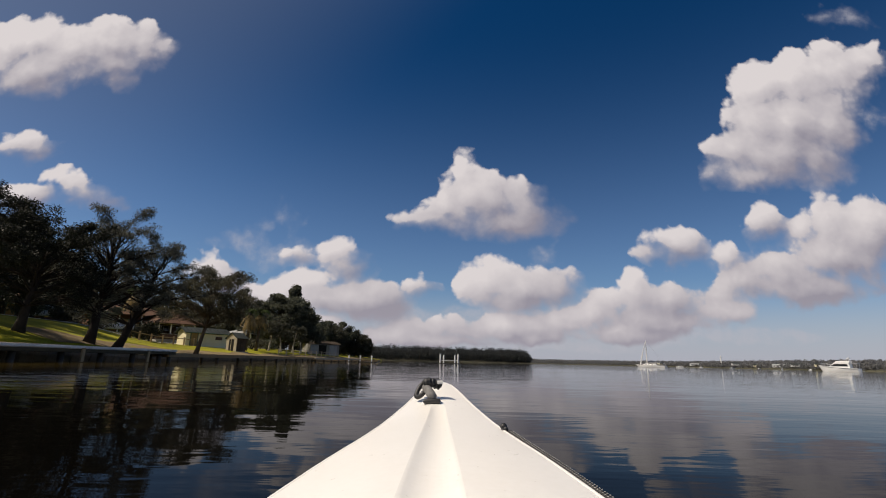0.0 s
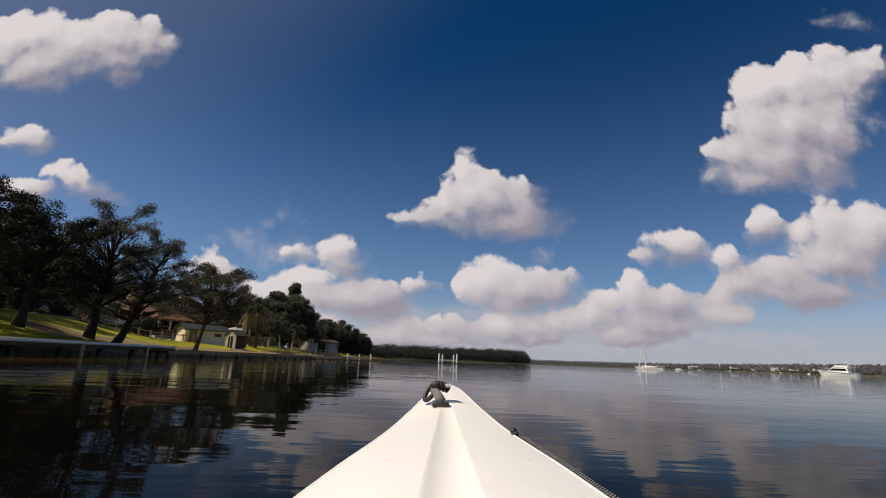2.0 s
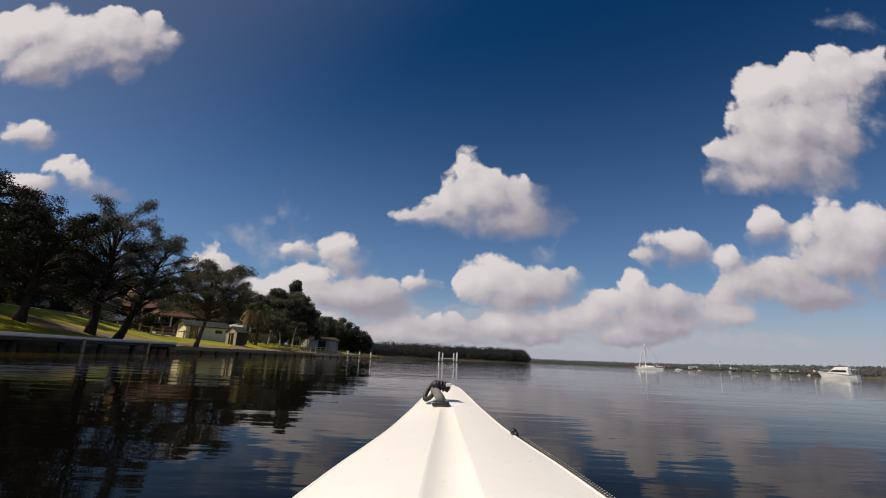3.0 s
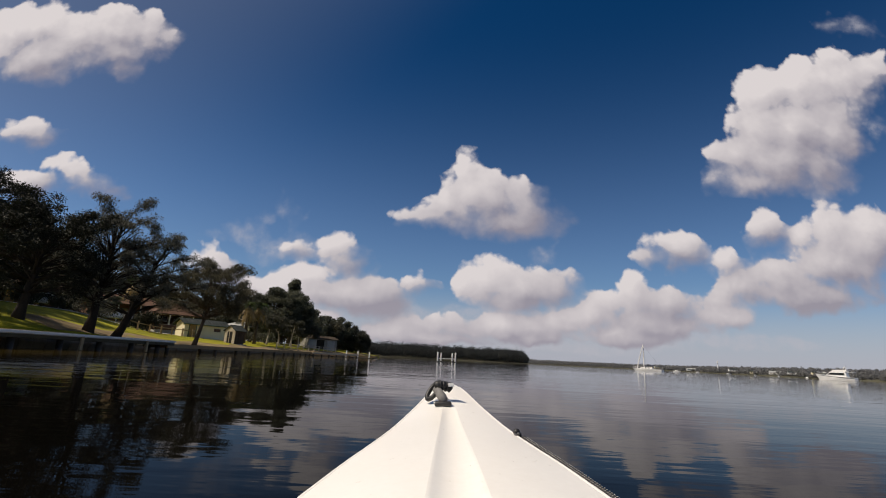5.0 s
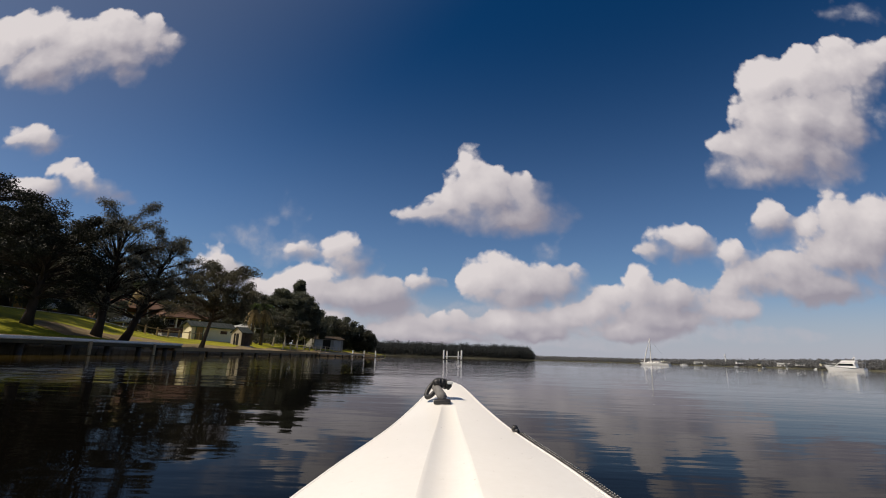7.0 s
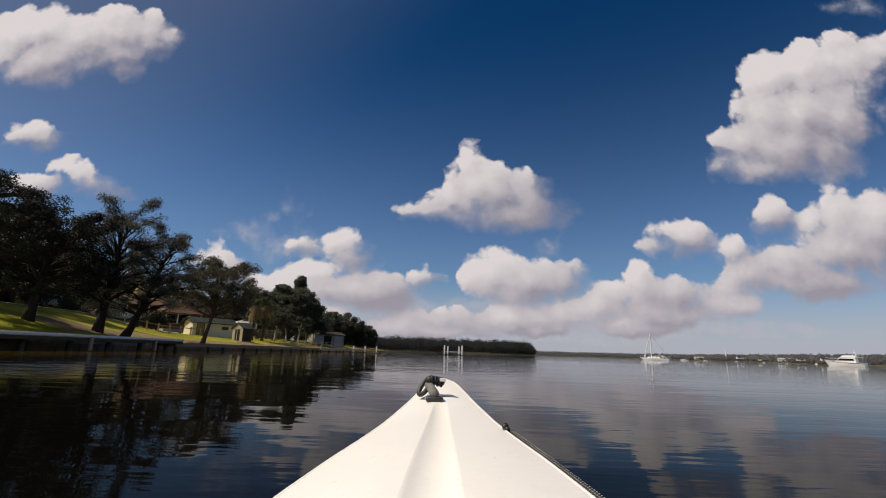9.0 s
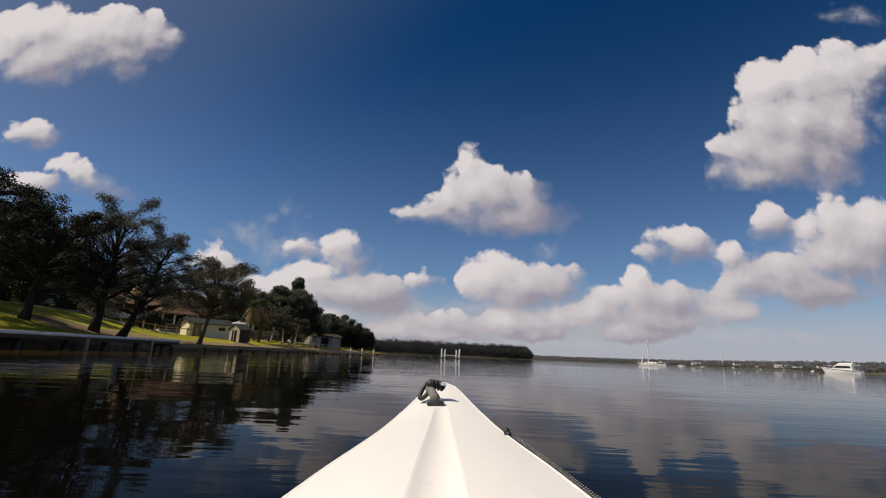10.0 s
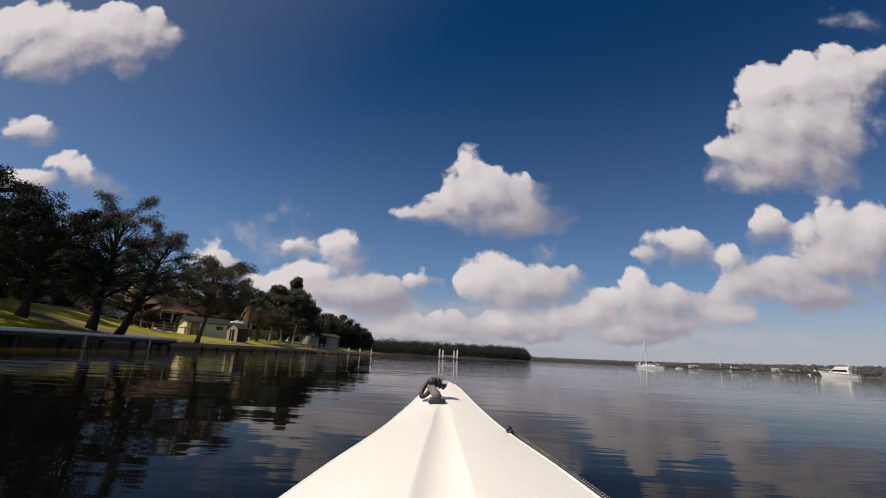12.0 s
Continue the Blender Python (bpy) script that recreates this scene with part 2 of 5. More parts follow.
def water_material():
    m = bpy.data.materials.new("lake water")
    m.use_nodes = True
    t = m.node_tree
    t.nodes.clear()
    h = Graph(t)
    out, pr = h.node("ShaderNodeOutputMaterial"), h.node("ShaderNodeBsdfPrincipled")
    t.links.new(pr.outputs[0], out.inputs[0])
    pr.inputs["Roughness"].default_value = 0.025
    pr.inputs["IOR"].default_value = 1.08
    p = h.node("ShaderNodeTexCoord").outputs["Object"]
    swell = h.noise(h.vec("MULTIPLY", p, (0.55, 1.25, 1)), 0.55, 2.0, 0.5)
    ripple = h.noise(h.vec("MULTIPLY", p, (0.55, 1.8, 1)), 2.4, 3.0, 0.5)
    gusts = h.ramp(h.noise(h.vec("MULTIPLY", p, (0.3, 1.0, 1)), 0.06, 3.0), 0.35, 0.65, 0.25, 1.0)
    # calmer in the lee of the bank, livelier out on the open lake
    xyz = h.node("ShaderNodeSeparateXYZ")
    t.links.new(p, xyz.inputs[0])
    # tea-brown by the bank with the lawn's golden reflection painted in, dark further out
    lawn_sheen = h.math("MULTIPLY", h.ramp(xyz.outputs[0], -8.0, -15.0), h.ramp(h.noise(h.vec("MULTIPLY", p, (0.5, 1.0, 1)), 0.9, 4.0, 0.6), 0.25, 0.75, 0.45, 1.0))
    t.links.new(h.mix(lawn_sheen, (0.0020, 0.0018, 0.0014), (0.065, 0.045, 0.008)), pr.inputs["Base Color"])
    open_water = h.ramp(xyz.outputs[0], -12.0, 3.0, 1.0, 0.75)
    height = h.math("MULTIPLY_ADD", swell, 0.019, h.math("MULTIPLY", h.math("MULTIPLY", ripple, gusts), 0.0100))
    height = h.math("MULTIPLY", height, open_water)
    bn = h.node("ShaderNodeBump")
    bn.inputs["Strength"].default_value = 1.0
    bn.inputs["Distance"].default_value = 1.0
    t.links.new(height, bn.inputs["Height"])
    t.links.new(bn.outputs[0], pr.inputs["Normal"])
    return m


WATER = water_material()
GELCOAT = surface("white gelcoat", (0.82, 0.795, 0.735), (0.87, 0.85, 0.80), 3.0, 0.32, fine=90.0, bump=0.0004)
BLACK_RUBBER = surface("black rubber", (0.012, 0.012, 0.013), (0.035, 0.034, 0.034), 30.0, 0.5, fine=160.0, bump=0.001)
CORD = surface("black cord", (0.008, 0.008, 0.009), (0.04, 0.039, 0.038), 420.0, 0.7, fine=700.0)
GREY_WEBBING = surface("grey webbing", (0.12, 0.117, 0.115), (0.22, 0.215, 0.21), 40.0, 0.8, fine=220.0, bump=0.001)
TRACER = surface("pale grey thread", (0.20, 0.20, 0.195), (0.42, 0.41, 0.40), 60.0, 0.8)
STEEL = surface("brushed steel", (0.55, 0.55, 0.56), (0.7, 0.7, 0.7), 30.0, 0.3, metal=1.0)
GRASS = surface("mown grass", (0.125, 0.125, 0.006), (0.30, 0.28, 0.014), 0.35, 0.9, fine=9.0, bump=0.03)
COPING = surface("brown sandstone coping", (0.23, 0.17, 0.095), (0.42, 0.33, 0.20), 0.8, 0.85, fine=14.0, bump=0.01, random_tint=0.4)
# boathouse walls: tree shade is put into this grey
GREY_BOARDS = surface("boards greyed for tree shade", (0.20, 0.195, 0.18), (0.31, 0.30, 0.28), 1.0, 0.85, fine=14.0, bump=0.004)
CONCRETE = surface("weathered concrete", (0.26, 0.25, 0.23), (0.46, 0.44, 0.41), 0.8, 0.85, fine=14.0, bump=0.01)
PALE_CONCRETE = surface("pale concrete coping", (0.48, 0.47, 0.45), (0.68, 0.67, 0.64), 0.9, 0.8, fine=14.0, bump=0.008)
MUD_STONE = surface("wet dark stone", (0.065, 0.048, 0.028), (0.17, 0.13, 0.075), 1.2, 0.7, fine=9.0, bump=0.02, random_tint=0.5)
# under-quay shade and brown water reflections are put into this stone's colour
SHADE_STONE = surface("stone darkened for under-slab shade", (0.030, 0.024, 0.010), (0.085, 0.066, 0.026), 1.2, 0.75, fine=9.0, bump=0.02, random_tint=0.4)
OLD_TIMBER = surface("old brown timber", (0.24, 0.165, 0.09), (0.46, 0.34, 0.20), 1.5, 0.85, fine=18.0, bump=0.006, random_tint=0.5, stretch=(1, 1, 1))
PALE_TIMBER = surface("sun-bleached timber", (0.33, 0.28, 0.21), (0.55, 0.49, 0.39), 1.5, 0.85, fine=18.0, bump=0.005, random_tint=0.5)
DARK_PILE = surface("wet dark pile", (0.018, 0.014, 0.010), (0.06, 0.045, 0.03), 3.0, 0.6, fine=20.0, bump=0.01)
WHITE_PAINT = surface("weathered white paint", (0.66, 0.65, 0.62), (0.84, 0.83, 0.80), 2.0, 0.5, fine=24.0, bump=0.002)
CREAM_WALL = surface("cream painted wall", (0.76, 0.67, 0.43), (0.85, 0.77, 0.55), 0.8, 0.8, fine=12.0, bump=0.004)
GREEN_TRIM = surface("dull green paint", (0.05, 0.09, 0.06), (0.10, 0.15, 0.10), 2.0, 0.6, fine=20.0)
GREY_ROOF = surface("grey green roof sheet", (0.022, 0.028, 0.028), (0.052, 0.060, 0.058), 1.0, 0.85, fine=12.0, bump=0.004)
BROWN_DOOR = surface("ochre door boards", (0.24, 0.15, 0.05), (0.38, 0.25, 0.09), 3.0, 0.7, fine=24.0, bump=0.003)
# brown boards with the shade of hut side and boathouse roof painted in
SHADED_BOARDS = surface("brown boards darkened for shade", (0.035, 0.027, 0.020), (0.085, 0.065, 0.048), 2.0, 0.8, fine=18.0, bump=0.004, random_tint=0.4)
TERRACOTTA = surface("terracotta tiles", (0.080, 0.045, 0.030), (0.14, 0.078, 0.050), 1.0, 0.8, fine=10.0, bump=0.01)
TILE_ROOF = surface("brown roof tiles", (0.075, 0.045, 0.032), (0.13, 0.08, 0.055), 1.0, 0.8, fine=10.0, bump=0.01)
EARTH = surface("dry trodden earth", (0.13, 0.095, 0.05), (0.25, 0.19, 0.105), 0.6, 0.9, fine=9.0, bump=0.01)
BRICK_RED = surface("dark brown brick", (0.09, 0.05, 0.036), (0.16, 0.09, 0.062), 1.0, 0.85, fine=14.0, bump=0.005)
PALE_ROOF = surface("pale roof sheet", (0.27, 0.275, 0.27), (0.40, 0.405, 0.395), 1.0, 0.5, fine=12.0)
WINDOW_GLASS = surface("dark window glass", (0.01, 0.012, 0.015), (0.02, 0.024, 0.03), 2.0, 0.08)
# for flat panels: the darkness inside a doorway as a colour
DARK_INSIDE = surface("unlit interior", (0.012, 0.011, 0.01), (0.03, 0.028, 0.025), 2.0, 0.9)
BARK = surface("grey brown bark", (0.045, 0.036, 0.028), (0.12, 0.098, 0.075), 1.6, 0.9, fine=9.0, bump=0.03, stretch=(1, 1, 0.3))
# darker copy of the bark, with the shade inside the crowns painted in
DARK_BARK = surface("furrowed bark darkened for shade", (0.016, 0.013, 0.011), (0.042, 0.034, 0.027), 1.6, 0.9, fine=9.0, bump=0.03, stretch=(1, 1, 0.3))
PALE_BARK = surface("pale smooth bark", (0.30, 0.26, 0.21), (0.50, 0.45, 0.38), 1.6, 0.85, fine=9.0, bump=0.01, stretch=(1, 1, 0.3))
# near-black leaf colour includes the shaded side of backlit crowns
LEAF_DARK = leaf_material("evergreen leaves darkened for backlight", (0.009, 0.011, 0.008), (0.030, 0.032, 0.020), 0.15)
LEAF_OLIVE = leaf_material("olive grey leaves", (0.040, 0.043, 0.034), (0.112, 0.108, 0.076), 0.33)
LEAF_RUSSET = leaf_material("olive and russet leaves", (0.046, 0.050, 0.033), (0.130, 0.114, 0.072), 0.33)
LEAF_PAPERBARK = leaf_material("grey green paperbark leaves", (0.060, 0.066, 0.056), (0.150, 0.146, 0.112), 0.4)
# green leaves, lightened and greyed for haze over the middle distance
LEAF_GREEN = leaf_material("dense green leaves", (0.066, 0.074, 0.056), (0.138, 0.143, 0.098), 0.4)
# spit leaves are greyed and evened out to carry distance haze
LEAF_FAR = leaf_material("far woodland leaves greyed for haze", (0.036, 0.040, 0.039), (0.046, 0.050, 0.048), 0.15)
# east shore leaves: distance haze is mixed into this pale grey
LEAF_HAZE = leaf_material("grey green leaves paled for haze", (0.180, 0.182, 0.182), (0.240, 0.240, 0.236), 0.4)
FROND_DEAD = leaf_material("dry straw fronds", (0.20, 0.14, 0.06), (0.36, 0.27, 0.13), 0.3)
FROND_GREEN = leaf_material("green palm fronds", (0.035, 0.055, 0.016), (0.09, 0.12, 0.035), 0.3)
BOAT_WHITE = surface("white boat gelcoat", (0.78, 0.77, 0.74), (0.86, 0.855, 0.83), 0.7, 0.25, fine=8.0, coat=0.3)
BOAT_BLUE = surface("dark blue canvas", (0.015, 0.02, 0.04), (0.03, 0.04, 0.07), 2.0, 0.8, fine=20.0)
ALLOY = surface("pale anodised alloy", (0.62, 0.62, 0.62), (0.78, 0.78, 0.77), 2.0, 0.35, metal=0.6)
CAR_WHITE = surface("white car paint", (0.76, 0.76, 0.75), (0.82, 0.82, 0.81), 1.0, 0.2, coat=0.6)
SCRUB = surface("dry far shore scrub", (0.045, 0.045, 0.03), (0.10, 0.095, 0.065), 0.02, 0.9, fine=0.3)

# ---- mesh helpers ----


def mesh_of(name, verts, faces, material, smooth=False):
    me = bpy.data.meshes.new(name)
    me.from_pydata([tuple(v) for v in verts], [], [tuple(f) for f in faces])
    me.materials.append(material)
    if smooth:
        me.polygons.foreach_set("use_smooth", [True] * len(me.polygons))
    me.update()
    return me


def part(name, bm, material, parent, label="", smooth=False):
    """Links a bmesh, or (verts, faces), as one mesh object under a thing."""
    if isinstance(bm, tuple):
        me = mesh_of(name, bm[0], bm[1], material, smooth)
    else:
        me = bpy.data.meshes.new(name)
        bm.normal_update()
        bm.to_mesh(me)
        bm.free()
        me.materials.append(material)
        if smooth:
            me.polygons.foreach_set("use_smooth", [True] * len(me.polygons))
    ob = new(name, me)
    ob.parent = parent
    return tagged(ob, label)


def thing(name, m, label, category, group="", kind=""):
    ob = new(name)
    ob.matrix_basis = m
    ob.empty_display_size = 0.2
    return tagged(ob, label, category, group, kind)


def boxes(*items, bevel=0.0):
    """A bmesh of boxes (cx, cy, cz, sx, sy, sz), edges bevelled."""
    bm = bmesh.new()
    for cx, cy, cz, sx, sy, sz in items:
        bmesh.ops.create_cube(bm, size=1.0, matrix=Matrix.Translation((cx, cy, cz)) @ Matrix.Diagonal((sx, sy, sz, 1)))
    if bevel:
        bmesh.ops.bevel(bm, geom=bm.edges[:], offset=bevel, segments=2, affect="EDGES", profile=0.6)
    return bm


def tube(points, radii, n=8, cap=True):
    """(verts, faces) of a tube along points."""
    pts = [Vector(p) for p in points]
    verts, faces = [], []
    side = None
    for i, p in enumerate(pts):
        a = (pts[min(i + 1, len(pts) - 1)] - pts[max(i - 1, 0)]).normalized()
        if side is None:
            side = a.cross(Vector((0, 0, 1)) if abs(a.z) < 0.9 else Vector((1, 0, 0))).normalized()
        side = (side - a * side.dot(a)).normalized()
        up = a.cross(side)
        r = radii[i] if hasattr(radii, "__len__") else radii
        for k in range(n):
            c = 2 * math.pi * k / n
            verts.append(p + side * (math.cos(c) * r) + up * (math.sin(c) * r))
    for i in range(len(pts) - 1):
        for k in range(n):
            faces.append((i * n + k, i * n + (k + 1) % n, (i + 1) * n + (k + 1) % n, (i + 1) * n + k))
    if cap:
        faces.append(tuple(range(n - 1, -1, -1)))
        faces.append(tuple((len(pts) - 1) * n + k for k in range(n)))
    return verts, faces


def merge(*shells):
    verts, faces = [], []
    for v, f in shells:
        o = len(verts)
        verts += v
        faces += [tuple(i + o for i in q) for q in f]
    return verts, faces


def polar(bearing, dist, z=0.0):
    """A place by its compass bearing from the bow line (degrees, left negative) and its distance."""
    return Vector((math.sin(radians(bearing)) * dist, math.cos(radians(bearing)) * dist, z))


# ---- lake and land ----
bm = bmesh.new()
bmesh.ops.create_grid(bm, x_segments=8, y_segments=8, size=3400)
water = part("water", bm, WATER, None)
tagged(water, "calm dark lake water with gentle ripples", "water", kind="structure")

SHORE = [(-18.8, -160), (-18.8, -60), (-18.8, -20), (-18.8, 5), (-18.9, 20), (-19.6, 25), (-20.7, 30), (-21.2, 40), (-21.2, 60),
         (-20.8, 80), (-20.0, 105), (-18.5, 130), (-19.5, 150), (-32, 172), (-80, 200), (-220, 260), (-600, 420)]


def shore_x(y):
    for (xa, ya), (xb, yb) in zip(SHORE, SHORE[1:]):
        if ya <= y <= yb:
            return xa + (xb - xa) * (y - ya) / (yb - ya)
    return SHORE[-1][0]


def smooth_step(v):
    v = max(0.0, min(1.0, v))
    return v * v * (3 - 2 * v)


def wall_top(y):
    """The sea wall stands higher behind the quay than further along the lawn."""
    return 0.36 + 0.38 * smooth_step((35 - y) / 9)


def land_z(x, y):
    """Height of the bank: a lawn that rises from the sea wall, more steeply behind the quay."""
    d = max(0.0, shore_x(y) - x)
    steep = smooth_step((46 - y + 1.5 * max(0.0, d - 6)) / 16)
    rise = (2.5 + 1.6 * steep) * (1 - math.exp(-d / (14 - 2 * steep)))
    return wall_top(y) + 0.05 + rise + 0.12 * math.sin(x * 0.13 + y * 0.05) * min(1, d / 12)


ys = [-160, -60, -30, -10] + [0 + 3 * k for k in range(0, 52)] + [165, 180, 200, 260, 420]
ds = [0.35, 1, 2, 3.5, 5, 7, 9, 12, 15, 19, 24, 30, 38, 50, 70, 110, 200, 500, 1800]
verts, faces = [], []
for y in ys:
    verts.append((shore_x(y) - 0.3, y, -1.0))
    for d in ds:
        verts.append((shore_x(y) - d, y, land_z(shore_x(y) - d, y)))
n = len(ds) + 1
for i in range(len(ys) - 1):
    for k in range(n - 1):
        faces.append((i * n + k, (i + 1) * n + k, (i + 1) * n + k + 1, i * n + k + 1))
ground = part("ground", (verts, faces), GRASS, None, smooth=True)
tagged(ground, "green mown lawn rising from the sea wall", "lawn", kind="structure")

# trodden earth along the top of the wall
verts, faces = [], []
path_y = [24 + 2.0 * k for k in range(55)]
for k, y in enumerate(path_y):
    for d in (0.4, 1.5, 2.9 + 0.5 * math.sin(k * 1.3) + 0.3 * math.sin(k * 3.1)):
        verts.append((shore_x(y) - d, y, land_z(shore_x(y) - d, y) + 0.02))
for i in range(len(path_y) - 1):
    for k in range(2):
        faces.append((i * 3 + k, (i + 1) * 3 + k, (i + 1) * 3 + k + 1, i * 3 + k + 1))
path = part("path", (verts, faces), EARTH, None, smooth=True)
tagged(path, "trodden brown earth along the sea wall", "path", kind="structure")

# pale footpath across the back of the lawn
verts, faces = [], []
walk_y = [-20 + 2.5 * k for k in range(46)]
for y in walk_y:
    d = 13.5 + 1.2 * math.sin(y * 0.05)
    for o in (0.0, 1.3):
        verts.append((shore_x(y) - d - o, y, land_z(shore_x(y) - d - o, y) + 0.03))
for i in range(len(walk_y) - 1):
    faces.append((i * 2, i * 2 + 2, i * 2 + 3, i * 2 + 1))
foot = part("footpath", (verts, faces), PALE_CONCRETE, None, smooth=True)
tagged(foot, "pale concrete footpath across the lawn", "path", kind="structure")

# ---- sea wall, wharf and jetties ----
wall = thing("sea_wall", pose(0, 0, 0), "low dark stone sea wall with worn coping along the lawn", "sea wall", kind="structure")
rng = random.Random(3)
stones = [mesh_of("stone", *tube([(0, -0.5, 0), (0, -0.42, 0), (0, 0.42, 0), (0, 0.5, 0)], [0.44 * k, 0.5 * k, 0.5 * k, 0.43 * k], 6), MUD_STONE) for k in (1.0, 0.96, 1.04)]
bm = boxes((0, 0, 0, 0.46, 0.985, 0.14), bevel=0.02)
coping = bpy.data.meshes.new("coping_stone")
bm.to_mesh(coping)
bm.free()
coping.materials.append(COPING)
count = 0
y = -24.0
while y < 138:
    step = 0.9 if y < 70 else 1.5
    xa, xb = shore_x(y), shore_x(y + step)
    a = math.atan2(xa - xb, step)
    L = math.hypot(xb - xa, step)
    c = new("coping_stone", coping)
    c.parent = wall
    c.matrix_basis = pose((xa + xb) / 2 - 0.12, y + step / 2, wall_top(y + step / 2) + rng.uniform(-0.012, 0.012), 0, 0, math.degrees(a)) @ Matrix.Diagonal((1, L, 1, 1))
    s = new("stone", stones[count % 3])
    s.parent = wall
    s.matrix_basis = pose((xa + xb) / 2 - 0.10, y + step / 2, wall_top(y) / 2 - 0.07, 0, rng.uniform(-8, 8), math.degrees(a)) @ Matrix.Diagonal((0.36 * rng.uniform(0.9, 1.1), L, wall_top(y) + 0.22, 1))
    count += 1
    y += step


def wharf(name, m, length, width, top, plank_mat, label, plank=0.16, piles=4, fascia=0.0, posts=()):
    """A timber deck on piles: bearers, planks, piles. Along local +y from the shore end."""
    w = thing(name, m, label, "jetty")
    me = None
    r = random.Random(len(name))
    k = 0
    yy = plank / 2
    while yy < length:
        if me is None:
            p = part("plank", boxes((0, 0, 0, width, plank - 0.012, 0.05), bevel=0.006), plank_mat, w)
            me = p.data
        else:
            p = new("plank", me)
            p.parent = w
        p.matrix_basis = pose(r.uniform(-0.015, 0.015), yy, top + r.uniform(-0.004, 0.004), 0, 0, r.uniform(-0.4, 0.4))
        yy += plank
        k += 1
    for sx in (-1, 1):
        part("bearer", boxes((sx * (width / 2 - 0.06), length / 2, top - 0.125, 0.09, length, 0.195), bevel=0.01), plank_mat if fascia else OLD_TIMBER, w)
    for i in range(piles):
        yy = 0.3 + (length - 0.6) * i / max(1, piles - 1)
        for sx in (-1, 1):
            part("pile", tube([(sx * (width / 2 - 0.2), yy, -1.2), (sx * (width / 2 - 0.2), yy, 0.1), (sx * (width / 2 - 0.2), yy, top - 0.03)], [0.12, 0.115, 0.105], 10), DARK_PILE, w, smooth=True)
    return w


# long pale wharf face beside the lawn
quay = thing("quay", pose(0, 0, 0), "long low pale concrete quay on dark piles along the lawn edge", "quay")
for i in range(18):
    yy = -14 + 2.4 * i + 1.2
    part("slab", boxes((-17.7, yy, 0.66, 2.1, 2.37, 0.13), bevel=0.02), PALE_CONCRETE, quay)
    part("crossbeam", boxes((-17.7, yy, 0.515, 1.9, 0.26, 0.16), bevel=0.02), SHADE_STONE, quay)
    part("pier_post", tube([(-16.95, yy, -1.2), (-16.95, yy, 0.47)], [0.15, 0.13], 10), DARK_PILE, quay, smooth=True)
# added white strip: the sunlit edge of the slabs as paint
part("lit_edge", boxes((-16.62, 7.6, 0.68, 0.05, 43.2, 0.11), bevel=0.012), WHITE_PAINT, quay, "white strip painted as the sunlit slab edge")
# added dark beam: paints the shadow below the slab overhang
part("edge_beam", boxes((-16.72, 7.6, 0.52, 0.14, 43.2, 0.15), bevel=0.015), SHADE_STONE, quay, "dark beam painting the shade under the slabs")
for i in range(9):
    part("fender", boxes((-16.60, -12 + 4.8 * i, 0.33, 0.09, 0.16, 0.62), bevel=0.015), OLD_TIMBER, quay)

wharf("boardwalk", pose(-17.9, 29.3, 0, 0, 0, -0.6), 31.5, 1.6, 0.52, OLD_TIMBER,
      "old brown timber boardwalk on dark piles along the wall", plank=0.3, piles=6)
wharf("timber_jetty", pose(-17.3, 60.9, 0, 0, 0, -21.0), 11.2, 1.6, 0.52, PALE_TIMBER,
      "sun-bleached timber jetty on dark piles", plank=0.3, piles=4, fascia=1.0)
wharf("far_jetty", Matrix.Translation((-21.0, 75.0, 0)) @ pose(0, 0, 0, 0, 0, -90.0), 10.4, 1.2, 0.36, OLD_TIMBER,
      "narrow brown timber jetty on piles by white posts", plank=0.4, piles=4)


def mooring_post(x, y, height, group, radius=0.11):
    p = thing("mooring_post", pose(x, y, 0), "white-painted timber mooring post standing in the water", "post", group)
    part("shaft", tube([(0, 0, -1.5), (0, 0, 0.15), (0, 0, height - 0.04), (0, 0, height)], [radius, radius, radius * 0.95, radius * 0.75], 12), WHITE_PAINT, p, smooth=True)
    part("tide_band", tube([(0, 0, -0.3), (0, 0, 0.16)], [radius * 1.03, radius * 1.02], 12), DARK_PILE, p, "dark wet band at the waterline", smooth=True)
    part("cap", tube([(0, 0, height - 0.005), (0, 0, height + 0.03), (0, 0, height + 0.06)], [radius * 1.08, radius * 0.9, radius * 0.2], 12), WHITE_PAINT, p, smooth=True)
    return p


for x in (-15.0, -13.2, -11.4):
    mooring_post(x, 74.1, 1.0, "posts of the far jetty", 0.10)
for x, y in ((-0.75, 88), (2.55, 88), (-0.15, 99), (2.2, 99)):
    mooring_post(x, y, 1.72, "posts of the mooring berth", 0.15)
rail = thing("berth_walkway", pose(0.9, 88.0, 0), "narrow white timber walkway between mooring posts", "walkway")
part("beam", boxes((0, 0, 0.62, 3.3, 0.16, 0.14), bevel=0.02), WHITE_PAINT, rail)
part("beam", boxes((0.1, 11.0, 0.62, 2.4, 0.16, 0.14), bevel=0.02), WHITE_PAINT, rail)
part("tread", boxes((0.05, 5.5, 0.60, 0.55, 11.0, 0.06), bevel=0.01), OLD_TIMBER, rail)

# concrete jetty beside the start of the trip, with a dark timber end
conc = thing("concrete_jetty", pose(-15.0, -4.6, 0, 0, 0, -84), "grey concrete jetty with a dark timber end", "jetty")
for i in range(4):
    part("slab", boxes((0, 1.35 + 2.4 * i, 0.58, 1.9, 2.385, 0.26), bevel=0.02), CONCRETE, conc)
part("end_deck", boxes((0, 10.9, 0.52, 1.8, 2.3, 0.14), bevel=0.02), OLD_TIMBER, conc, "dark timber end")
